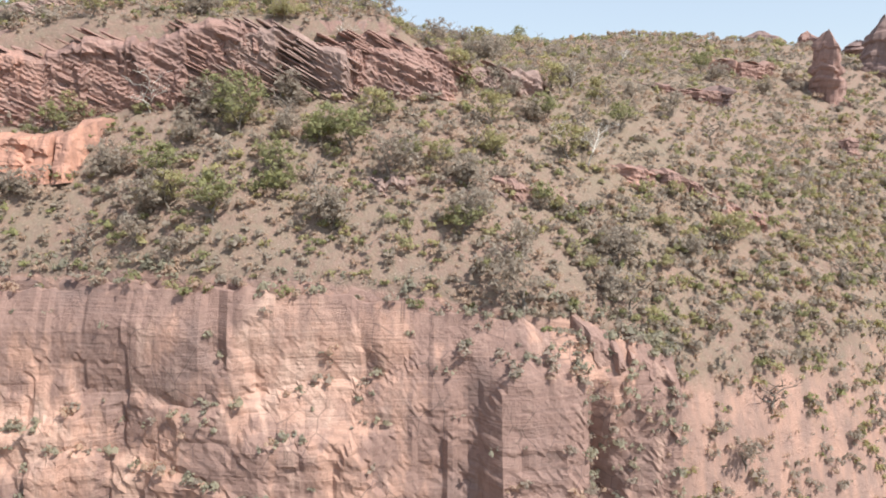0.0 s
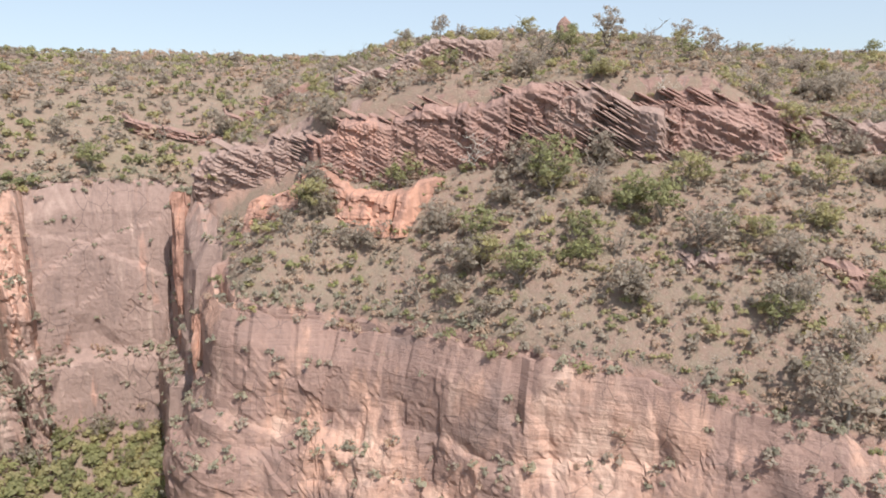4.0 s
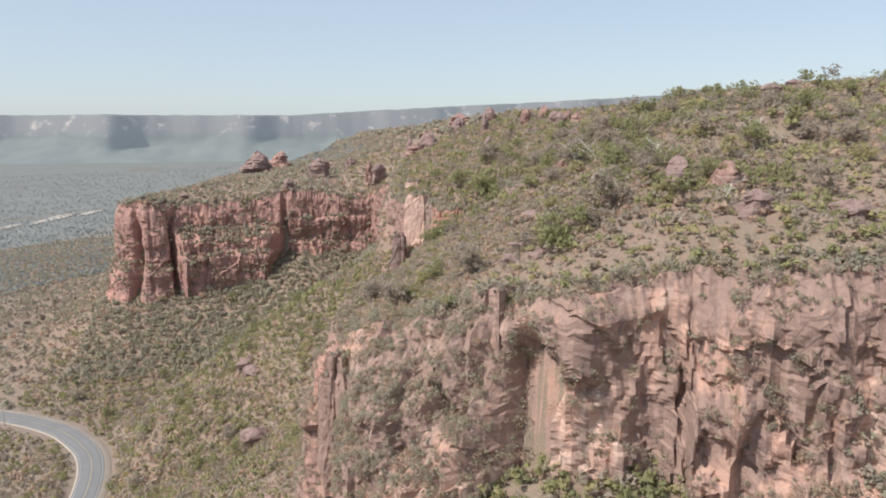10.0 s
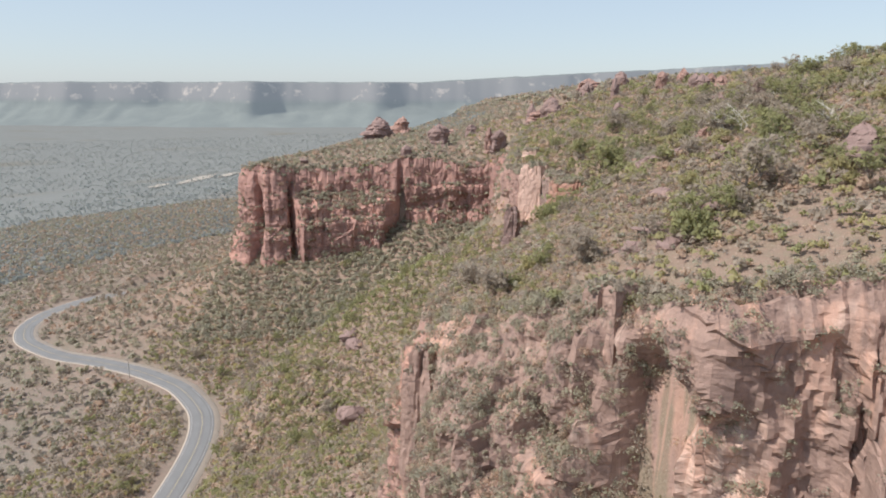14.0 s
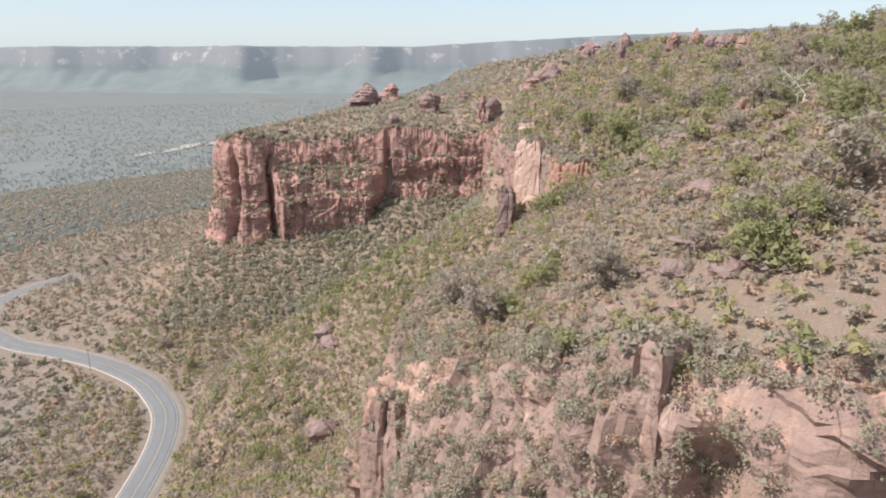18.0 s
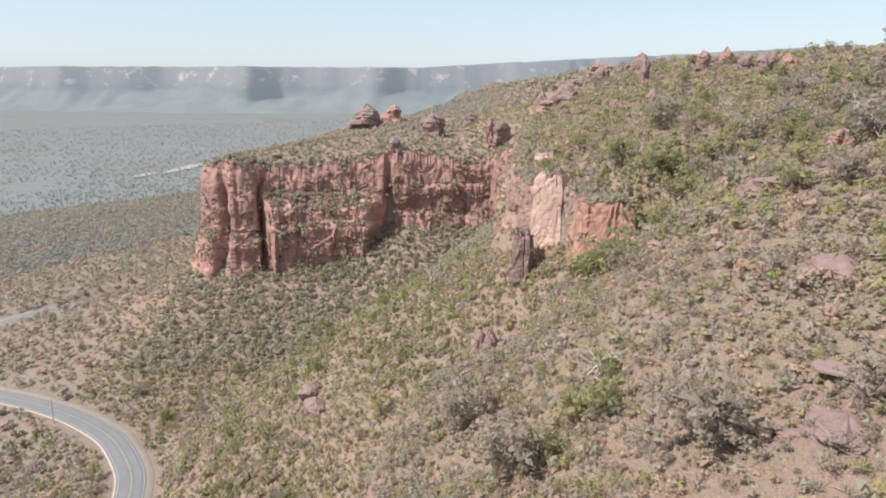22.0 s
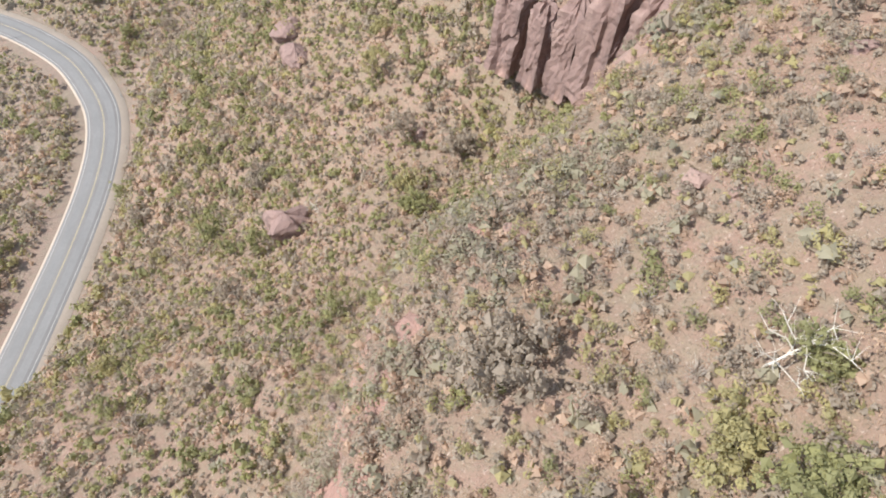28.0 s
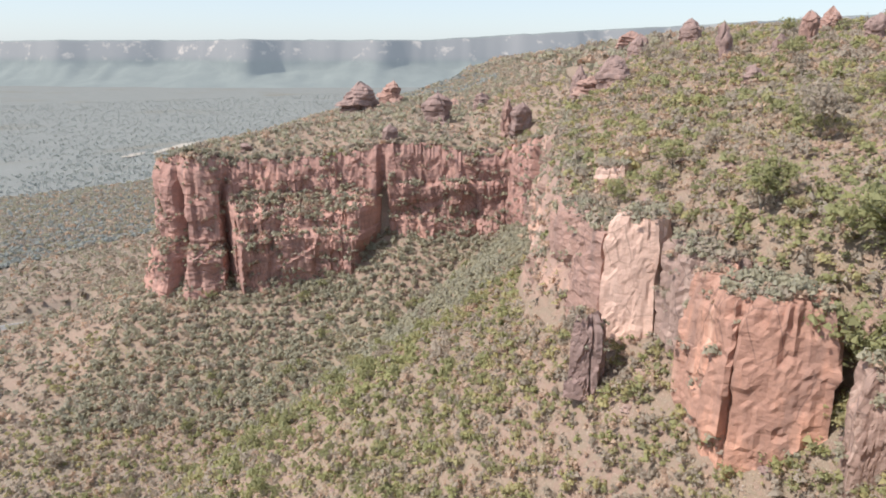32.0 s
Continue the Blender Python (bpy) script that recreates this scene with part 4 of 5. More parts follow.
BUTTRESSES = [
    # x, y, foot, size, turn, material, label
    (28.6, 194.8, 93, (6.2, 6.0, 18.2), -30, PALE_ROCK, "upright sandstone buttress with a freshly broken pale face"),
    (36.0, 174.0, 92, (7.4, 7.5, 17.6), -25, ORANGE_ROCK, "broad orange sandstone buttress with flat broken faces"),
    (32.9, 178.2, 92, (5.2, 10.5, 17.4), 4, ORANGE_ROCK, "orange sandstone flank with lit broken faces"),
    (33.2, 186.4, 93, (5.0, 10.5, 17.0), 12, GREY_ROCK, "grey-brown sandstone wall between two buttresses"),
    (38.4, 165.6, 91, (2.8, 4.2, 15.5), -20, CLIFF_ROCK, "narrow sandstone rib at the foot of a buttress"),
    (118.0, 21.0, 92, (3.2, 4.0, 25.0), 20, ORANGE_ROCK, "freshly broken orange sandstone rib at the head of the ravine"),
    (99.0, 15.6, 77, (4.0, 4.6, 25.0), 8, ORANGE_ROCK, "freshly broken orange sandstone rib beside the red wall"),
    (26.4, 206.0, 91, (6.4, 19.0, 18.0), 10, BROWN_ROCK, "weathered sandstone wall beside the pale buttress"),
    (22.6, 190.2, 92, (3.4, 3.2, 9.4), -20, DARK_ROCK, "dark leaning block before the pale buttress"),
    (30.6, 217.0, 104, (4.4, 6.0, 9.4), -25, PALE_ROCK, "pale broken step of sandstone high on the ridge"),
    (5.0, 101.0, 77, (4.4, 7.5, 21.0), -35, CLIFF_ROCK, "upright pink blade of sandstone at the tip of the prow"),
    (22.6, 82.6, 93, (5.0, 4.6, 17.8), 40, CLIFF_ROCK, "upright pillar of red sandstone beside a dark cleft"),
    (42.6, 143.0, 108, (6.0, 5.0, 9.6), -20, CLIFF_ROCK, "pink broken sandstone knob on the bushy slope"),
    (28.2, 143.6, 86, (3.0, 5.0, 9.4), 20, ORANGE_ROCK, "orange sandstone rib on the steep slope"),
]
for k, (x, y, z, size, turn, material, words) in enumerate(BUTTRESSES):
    ob = new("sandstone_buttress", pillar_mesh(600 + 9 * k, size, material, broken=0.5 if material is PALE_ROCK else 0.9))
    ob.matrix_world = pose(x, y, z, 0, 0, turn)
    tagged(ob, words, "rock", "sandstone buttresses")
    FACES.append(ob)


# the dark bluff on the slope: upright blocks side by side
bluff = tagged(new("rock_bluff"), "dark purple-brown sandstone bluff of upright blocks on the brushy slope", "rock outcrop")
bluff.matrix_world = pose(20.5, 167.5, float(height(np.array([20.5]), np.array([167.5]))[0]))
for k, (x, y, top, size, turn) in enumerate(((14.6, 174.2, 87, (3.6, 4.0, 11), -38), (17.8, 170.4, 87.2, (3.0, 3.4, 11), -50), (20.6, 166.8, 90.2, (3.4, 3.6, 13), -42), (23.6, 163.6, 93, (4.4, 4.0, 14), -48), (27.4, 160.6, 93.4, (4.2, 4.0, 14), -40))):
    block = part("block", pillar_mesh(700 + 7 * k, size, DARK_ROCK, 22, 40), bluff)
    block.matrix_local = bluff.matrix_world.inverted() @ pose(x, y, top - size[2], -4, 3, turn)


# ---- plants ----
def leaves(centres, sizes, count, leaf, rng, tints, flat=1.0, lumps=6, long=1.5, dense=0.8):
    """Crowns as loose lumps of small leaf blades, for many crowns at once."""
    n = len(centres)
    # lumps lie under a dome; the blades sit on the outside of each lump
    turn, reach = rng.uniform(0, 2 * np.pi, (n, lumps)), 0.74 * np.sqrt(rng.uniform(0, 1, (n, lumps)))
    rise = 0.22 + 0.62 * (1 - reach**2) * rng.uniform(0.55, 1.1, (n, lumps))
    lump = np.stack([np.cos(turn) * reach, np.sin(turn) * reach, rise], 2)
    lump_size = rng.uniform(0.26, 0.46, (n, lumps, 1))
    which = rng.integers(0, lumps, (n, count))[..., None]
    spread = rng.normal(0, 1, (n, count, 3)) + (0, 0, 0.35)
    spread /= np.linalg.norm(spread, axis=2, keepdims=True)
    at = np.take_along_axis(lump, which, 1) + spread * rng.uniform(0.7, 1.05, (n, count, 1)) * np.take_along_axis(lump_size, which, 1)
    at[..., 2] = np.maximum(at[..., 2], 0.03) * flat
    at = centres[:, None] + at * sizes[:, None, None]
    normal = spread + rng.normal(0, 0.32, spread.shape) + (0, 0, 0.25)
    normal /= np.linalg.norm(normal, axis=2, keepdims=True)
    u = np.cross(normal, rng.normal(0, 1, spread.shape))
    u /= np.linalg.norm(u, axis=2, keepdims=True)
    v = np.cross(normal, u)
    half = 0.5 * leaf * rng.uniform(0.6, 1.4, (n, count, 1)) * np.clip(sizes, 0.8, 3)[:, None, None] ** 0.5
    blade = np.stack([at - u * half * long, at + u * half * long - v * half * 0.5, at + v * half * 1.7], 2)
    verts = blade.reshape(-1, 3)
    faces, shade = np.arange(len(verts)).reshape(-1, 3), np.repeat(tints, count * 3)
    if dense:
        # the thick of the foliage: an open cap of leaves over every lump
        corner = np.array([(1, 0, -0.25), (0, 1, -0.1), (-1, 0, -0.25), (0, -1, -0.1), (0, 0, 0.95)], float)
        knot = lump[:, :, None] + corner * rng.uniform(0.6, 1.15, (n, lumps, 5, 1)) * (dense * lump_size)[:, :, None] + rng.normal(0, 0.06, (n, lumps, 5, 3))
        knot[..., 2] = np.maximum(knot[..., 2], 0.02) * flat
        knot = (centres[:, None, None] + knot * sizes[:, None, None, None]).reshape(-1, 3)
        four = np.array([(0, 1, 4), (1, 2, 4), (2, 3, 4), (3, 0, 4)])
        faces = np.vstack([faces, (len(verts) + 5 * np.arange(n * lumps)[:, None, None] + four).reshape(-1, 3)])
        verts, shade = np.vstack([verts, knot]), np.r_[shade, np.repeat(tints, lumps * 5)]
    return verts, faces, shade


def twigs(centres, sizes, count, rng, tints, thick=0.035):
    """Leafless crowns: thin blades that fork out from the foot."""
    n = len(centres)
    way = rng.normal(0, 1, (n, count, 3))
    way[..., 2] = np.abs(way[..., 2]) + 0.35
    way /= np.linalg.norm(way, axis=2, keepdims=True)
    start = way * rng.uniform(0.0, 0.6, (n, count, 1))
    stop = start + (way + rng.normal(0, 0.35, way.shape)) * rng.uniform(0.25, 0.5, (n, count, 1))
    start, stop = (centres[:, None] + q * sizes[:, None, None] * 0.75 for q in (start, stop))
    across = np.cross(stop - start, rng.normal(0, 1, way.shape))
    across = across / np.linalg.norm(across, axis=2, keepdims=True) * thick * rng.uniform(0.5, 1.5, (n, count, 1))
    blade = np.stack([start - across, start + across, stop], 2)
    verts = blade.reshape(-1, 3)
    return verts, np.arange(len(verts)).reshape(-1, 3), np.repeat(tints, count * 3)


def scattered(low_x, high_x, low_y, high_y, spacing, rng):
    xs, ys = np.meshgrid(np.arange(low_x, high_x, spacing), np.arange(low_y, high_y, spacing))
    x = xs.ravel() + rng.uniform(-0.5, 0.5, xs.size) * spacing
    y = ys.ravel() + rng.uniform(-0.5, 0.5, xs.size) * spacing
    return x, y


def suited(x, y, rng, cover):
    """Which places bear a bush: off the road, off steep rock, thinner where the ground is bare."""
    z = height(x, y)
    slope = np.hypot(height(x + 1.5, y) - z, height(x, y + 1.5) - z) / 1.5
    d, _ = near_road(x, y)
    thin = np.clip(1.0 + 0.4 * fbm(x / 22, y / 22, 0, 3, 91), 0.62, 1)
    keep = (slope < np.where(y < -40, 6.0, 3.0)) & (d > 6.5) & (rng.uniform(0, 1, x.shape) < cover * thin)
    return x[keep], y[keep], z[keep]


def sort_of(x, y, rng):
    """0 green, 1 yellow-green, 2 brown, 3 grey-green, 4 bare: the damp ravine and gullies are green, the upland dry."""
    far, _ = near_rim(x, y)
    damp = 1.6 * np.exp(-(((x - 100) / 45) ** 2 + ((y - 32) / 34) ** 2)) + 1.7 * np.exp(-(((x + 25) / 55) ** 2 + ((y - 320) / 60) ** 2))
    damp = damp + 0.5 * np.exp(-(((x - 80) / 30) ** 2 + ((y + 45) / 26) ** 2)) + 0.6 * np.exp(-(((x - 42) / 12) ** 2 + ((y - 175) / 25) ** 2))
    damp = damp + 0.55 * np.exp(-(((x + 12) / 26) ** 2)) * np.clip((y - 95) / 20, 0, 1)
    damp = damp + 0.35 * fbm(x / 26, y / 26, 0, 3, 95)
    pick = rng.uniform(0, 1, x.shape)
    green = np.clip(0.22 + 0.4 * damp, 0.06, 0.85)
    green = np.where((x > 4) & (x < 46) & (y > 94) & (y < 130), 0.16, green)  # dry twiggy flat
    green = np.where((y < 62) & (x > 20), green * 0.42, green)  # dry slopes above the first wall
    sort = np.where(pick < green, 0, 4)
    rest = (pick - green) / (1 - green)
    sort = np.where((pick >= green) & (rest < 0.20), 1, sort)
    sort = np.where((pick >= green) & (rest >= 0.20) & (rest < 0.36), 2, sort)
    sort = np.where((pick >= green) & (rest >= 0.36) & (rest < 0.80), 3, sort)
    return sort


SORTS = [("green_scrub", LEAF_GREEN, "green leafy scrub"), ("yellow_scrub", LEAF_YELLOW, "yellow-green scrub"), ("brown_scrub", LEAF_BROWN, "dry brown scrub"),
         ("grey_scrub", LEAF_GREY, "grey-green dusty scrub"), ("bare_scrub", TWIG, "leafless grey scrub")]
ZONES = [
    # name, bounds, spacing, cover, blades, blade size, bush sizes
    ("ravine", (66, 124, 16, 64), 2.0, 1.5, 80, 0.26, (1.2, 2.6), "crowding the floor of the ravine"),
    ("talus", (6, 82, 36, 90), 1.6, 1.5, 60, 0.19, (0.7, 2.3), "on the talus below the fluted cliff"),
    ("brink", (40, 132, 56, 112), 1.7, 1.5, 40, 0.2, (0.5, 2.0), "on the upland behind the cliffs"),
    ("close", (-6, 30, 92, 150), 1.35, 1.3, 170, 0.085, (0.3, 1.5), "on the flat top of the prow"),
    ("near", (-40, 72, 84, 215), 1.6, 1.5, 48, 0.17, (0.5, 2.0), "on the near slopes"),
    ("shoulder", (22, 62, -140, -58), 1.7, 1.2, 48, 0.2, (0.5, 1.9), "on the steep shoulder beside the first wall"),
    ("first", (24, 125, -150, 84), 1.75, 1.15, 36, 0.2, (0.4, 1.8), "above the first wall"),
    ("foot", (-100, 32, 282, 356), 2.3, 1.5, 36, 0.36, (1.2, 3.0), "at the foot of the red spur"),
    ("middle", (-110, 150, 84, 330), 2.2, 1.5, 32, 0.3, (0.7, 2.5), "on the long slope"),
    ("upland", (20, 235, -260, 430), 2.8, 1.4, 26, 0.36, (0.7, 2.5), "on the upland"),
    ("plain", (-430, 60, 150, 760), 3.9, 1.4, 14, 0.62, (1.3, 3.2), "around the road and the spur"),
    ("valley", (-110, 62, -120, 112), 3.6, 1.2, 20, 0.4, (1.0, 2.6), "on the floor below the cliffs"),
    ("north", (20, 420, 430, 1250), 8.5, 1.2, 10, 1.2, (3.0, 6.0), "on the far upland"),
]
TAKEN = []


def grow(zone):
    name, (x0, x1, y0, y1), spacing, cover, count, leaf, (small, large), where = zone
    rng = np.random.default_rng(len(name) * 31 + int(spacing * 100))
    x, y = scattered(x0, x1, y0, y1, spacing, rng)
    gap = ~(inside(x, y) | (~((x < 42) & (y < 84) & (y > -44)) & ~((x < 0) & (y < 110) & (x > -60))))
    if name == "valley":  # the part that the other zones leave out
        x, y = x[gap], y[gap]
    for a0, a1, b0, b1 in TAKEN if name != "valley" else ():
        out = ~((x > a0) & (x < a1) & (y > b0) & (y < b1))
        x, y = x[out], y[out]
    if name != "talus":
        TAKEN.append((x0, x1, y0, y1))
    out = inside(x, y) | (~((x < 42) & (y < 84) & (y > -44)) & ~((x < 0) & (y < 110) & (x > -60)))
    if name == "talus":
        out = ~inside(x, y)
    if name != "valley":
        x, y = x[out], y[out]
    # slopes have more ground than their plan
    steep = np.hypot(height(x + 1.5, y) - height(x, y), height(x, y + 1.5) - height(x, y)) / 1.5
    steep = (steep > 0.65) & (steep < (6.0 if name == "shoulder" else 2.0))
    more = 2 if name == "near" else 2 if name == "shoulder" else 1
    x, y = (np.r_[q, (q[steep][None] + spacing * rng.uniform(-0.6, 0.6, (more, steep.sum()))).ravel()] for q in (x, y))
    x, y, z = suited(x, y, rng, cover)
    sort = sort_of(x, y, rng)
    if name == "talus":
        sort = np.where(rng.uniform(0, 1, x.shape) < 0.5, 0, np.where(rng.uniform(0, 1, x.shape) < 0.3, 1, sort))
    if name == "foot":
        sort = np.where(rng.uniform(0, 1, x.shape) < 0.6, 0, sort)
    if name == "ravine":
        sort = np.where(rng.uniform(0, 1, x.shape) < 0.6, 0, 1)
    size = small + (large - small) * rng.beta(1.3, 2.5, x.shape)
    for k, (kind, material, words) in enumerate(SORTS):
        m = sort == k
        if not m.any():
            continue
        # greens of these outlying zones take the haze-paled leaf colour
        if name in ("plain", "north", "foot") and k < 2:
            material = LEAF_PLAIN
        centres = np.c_[x[m], y[m], z[m] + 0.05]
        tint = rng.uniform(0, 1, m.sum())
        if k == 4:
            verts, faces, tints = twigs(centres, size[m] * 1.1, max(10, int(count * 0.55)), rng, tint, 0.02 + 0.12 * leaf)
        else:
            verts, faces, tints = leaves(centres, size[m], count, leaf, rng, tint, lumps=4 if name in ("plain", "north") else 5, dense=0.3 if name == "close" else 0.72 if name == "near" else 0.8)
        tagged(new(kind, mesh_of(kind, verts, faces, material, False, tints)), f"{words} {where}", "scrub", kind="stuff")


for zone in ZONES:
    grow(zone)


def far_woods():
    rng = np.random.default_rng(77)
    n = 26000
    away, turn = 260 + 2600 * rng.uniform(0, 1, n) ** 1.6, rng.uniform(-1.25, 0.35, n)
    x, y = away * np.sin(turn), 300 + away * np.cos(turn)
    thick = fbm(x / 180, y / 180, 0, 3, 99) > -0.8
    x, y = x[thick], y[thick]
    up = ~inside(x, y) | (x < 40)
    x, y, away = x[up], y[up], away[thick][up]
    z = height(x, y, False)
    size = rng.uniform(1.5, 3.0, x.shape) * (1 + away / 1700)
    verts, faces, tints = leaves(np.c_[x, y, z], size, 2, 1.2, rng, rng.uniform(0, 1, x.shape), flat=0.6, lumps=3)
    tagged(new("far_woods", mesh_of("far_woods", verts, faces, LEAF_FAR, False, tints)), "dry woods on the wide plain with haze-greyed leaves", "woods", kind="stuff")


far_woods()


def ledge_scrub():
    """Scrub that has taken root on the ledges of the rock faces."""
    rng = np.random.default_rng(83)
    spots = []
    for ob in FACES:
        data = ob.data
        middle, normal, area = np.zeros(len(data.polygons) * 3), np.zeros(len(data.polygons) * 3), np.zeros(len(data.polygons))
        data.polygons.foreach_get("center", middle)
        data.polygons.foreach_get("normal", normal)
        data.polygons.foreach_get("area", area)
        middle, normal = middle.reshape(-1, 3), normal.reshape(-1, 3)
        place = np.array(ob.matrix_world.to_3x3())
        middle = middle @ place.T + np.array(ob.matrix_world.translation)
        even = 0.5 if ob.name == "cliff_tableland" else 0.55
        rooted = {"cliff_tableland": 0.7, "cliff_alcove": 1.0, "cliff_fluted_wall": 1.1, "cliff_prow": 1.3, "cliff_streaked_wall": 0.4, "cliff_leaning_slabs": 1.2}.get(ob.name, 1.6 if "buttress" in ob.name else 0.5)
        hanging = 0.14 if ob.name == "cliff_leaning_slabs" else np.where(middle[:, 2] < 92, 0.3, 0.05) if ob.name == "cliff_alcove" else 0.2 if ob.name in ("cliff_prow", "cliff_fluted_wall", "cliff_alcove") else 0.03
        hanging = np.where((middle[:, 1] < -50) & (middle[:, 2] < 109), 0.3, hanging)
        if ob.name == "cliff_fluted_wall":
            hanging = np.where((middle[:, 0] < 27) & (middle[:, 2] > 82), 0.55, np.where(middle[:, 2] < 92, 0.25, 0.06))
        if "buttress" in ob.name:
            hanging = 0 * hanging
        flat = (np.abs(normal[:, 2]) > even) & (rng.uniform(0, 1, len(area)) < area * rooted) | (rng.uniform(0, 1, len(area)) < area * hanging)
        far_off = 1.7 if ob.name == "cliff_tableland" else 1.25 if ob.name == "cliff_fluted_wall" else 1.0
        flat &= rng.uniform(0, 1, len(area)) < 1 / far_off
        fine = {"cliff_tableland": 0.34, "cliff_prow": 0.075, "cliff_fluted_wall": 0.09}.get(ob.name, 0.18)
        spots.append(np.c_[middle[flat], np.full(flat.sum(), far_off), np.full(flat.sum(), fine)])
    spots = np.concatenate(spots)
    spots, scale, fine = spots[:, :3], spots[:, 3], spots[:, 4]
    pick = rng.choice(4, len(spots), p=(0.45, 0.15, 0.1, 0.3))
    for k, (kind, material, words) in enumerate(SORTS[:4]):
        for leaf, count, where in ((0.34, 16, "on ledges of the red spur"), (0.075, 150, "in clefts of the prow"), (0.09, 130, "on ledges of the fluted cliff"), (0.18, 28, "on ledges of the cliffs")):
            m = (pick == k) & (fine == leaf)
            if leaf == 0.34 and k < 2:
                material = LEAF_PLAIN
            verts, faces, tints = leaves(spots[m] - (0, 0, 0.25), rng.uniform(0.3, 1.45, m.sum()) * scale[m], count, leaf * 1.3, rng, rng.uniform(0, 1, m.sum()), lumps=5, dense=0.8 if leaf > 0.15 else 0.3)
            tagged(new(kind, mesh_of(kind, verts, faces, material, False, tints)), f"{words} rooted {where}", "scrub", kind="stuff")


ledge_scrub()


def rim_scrub():
    """Shrubs that crowd the brink of the cliffs and hang over it."""
    rng = np.random.default_rng(87)
    for ob, each, leaf in ((FACES[0], 2.4, 0.2), (FACES[2], 1.4, 0.24), (FACES[3], 1.0, 0.14), (FACES[7], 1.8, 0.4)):
        data = ob.data
        co = np.zeros(len(data.vertices) * 3, np.float32)
        data.vertices.foreach_get("co", co)
        co = co.reshape(-1, 3)
        columns = data.polygons[0].vertices[3]
        brink = co[-7 * columns : -3 * columns].reshape(4, columns, 3)
        pick = rng.integers(0, columns, int(columns * 0.5 / each))
        spots = brink[rng.integers(0, 4, len(pick)), pick] - (0, 0, 0.3)
        sort = rng.choice(4, len(spots), p=(0.3, 0.2, 0.15, 0.35))
        for k, (kind, material, words) in enumerate(SORTS[:4]):
            m = sort == k
            verts, faces, tints = leaves(spots[m], rng.uniform(0.4, 1.5, m.sum()), 90, leaf, rng, rng.uniform(0, 1, m.sum()), lumps=5, dense=0.4)
            tagged(new(kind, mesh_of(kind, verts, faces, material, False, tints)), f"{words} crowding the brink of a cliff", "scrub", kind="stuff")


rim_scrub()


def undergrowth():
    """Low herbs, seedlings and tufts of straw between the bushes."""
    rng = np.random.default_rng(91)
    layers = (("low_scrub", LEAF_YELLOW, (-100, 70, 130, 320), 1.75, (0.5, 1.2), "low yellowish herbs on the long slope"), ("low_scrub", LEAF_BROWN, (-95, 72, 95, 300), 1.85, (0.45, 1.0), "low withered scrub on the long slope"),
              ("low_scrub", LEAF_GREY, (-60, 110, 86, 230), 1.7, (0.35, 0.8), "low grey scrub on the slopes"), ("low_scrub", LEAF_GREY, (40, 190, -140, 330), 3.0, (0.6, 1.3), "low grey scrub on the upland"), ("low_scrub", LEAF_PLAIN, (-330, -40, 120, 420), 3.3, (0.7, 1.6), "low olive scrub round the road"), ("low_scrub", LEAF_BROWN, (40, 125, -100, 30), 1.5, (0.4, 1.0), "low dry herbs above the first wall"),
              ("low_scrub", LEAF_GREY, (4, 62, 96, 166), 1.1, (0.4, 0.9), "low grey-green scrub on the near shoulder"), ("low_scrub", LEAF_YELLOW, (4, 62, 96, 166), 1.5, (0.4, 0.9), "low yellowish herbs on the near shoulder"),
              ("low_scrub", LEAF_PLAIN, (-110, 40, -20, 130), 2.8, (0.6, 1.4), "low olive scrub on the valley floor"))
    for kind, material, bounds, spacing, (small, large), words in layers:
        x, y = scattered(*bounds, spacing, rng)
        x, y, z = suited(x, y, rng, 0.9)
        size, tint = rng.uniform(small, large, x.shape), rng.uniform(0, 1, x.shape)
        verts, faces, tints = leaves(np.c_[x, y, z], size, 8, 0.17 if spacing < 1.8 else 0.3, rng, tint, flat=0.7, lumps=2)
        tagged(new(kind, mesh_of(kind, verts, faces, material, False, tints)), words, "herbs", kind="stuff")


undergrowth()


def ground_cover():
    """Stalks, seedlings and fallen twigs that cover the earth where one looks down on it from close by."""
    rng = np.random.default_rng(97)
    layers = (("dry_grass", STRAW, 90000, 0.20, 0.016, "short dry straw and stubble"), ("low_scrub", LEAF_GREY, 100000, 0.16, 0.022, "grey-green seedlings and stalks"),
              ("low_scrub", LEAF_BROWN, 60000, 0.17, 0.022, "withered brown stalks"), ("fallen_twigs", TWIG, 70000, 0.30, 0.012, "pale fallen twigs on the litter"))
    for kind, material, n, long, thick, words in layers:
        x, y = rng.uniform(-6, 46, n), rng.uniform(92, 172, n)
        patchy = fbm(x / 3.5, y / 3.5, 0, 3, 120 + int(long * 100)) + rng.uniform(-0.35, 0.35, n) > -0.05
        x, y = x[patchy], y[patchy]
        z = height(x, y)
        way = rng.normal(0, 1, (len(x), 3))
        way[:, 2] = np.abs(way[:, 2]) * (0.15 if kind == "fallen_twigs" else 1.2)
        way /= np.linalg.norm(way, axis=1, keepdims=True)
        across = np.cross(way, rng.normal(0, 1, way.shape))
        across = across / np.linalg.norm(across, axis=1, keepdims=True) * thick * rng.uniform(0.6, 1.6, (len(x), 1))
        start = np.c_[x, y, z + 0.01]
        stop = start + way * long * rng.uniform(0.5, 1.7, (len(x), 1))
        verts = np.stack([start - across, start + across, stop], 1).reshape(-1, 3)
        tagged(new(kind, mesh_of(kind, verts, np.arange(len(verts)).reshape(-1, 3), material, False, np.repeat(rng.uniform(0, 1, len(x)), 3))), f"{words} on the near slope", "ground cover", kind="stuff")


ground_cover()


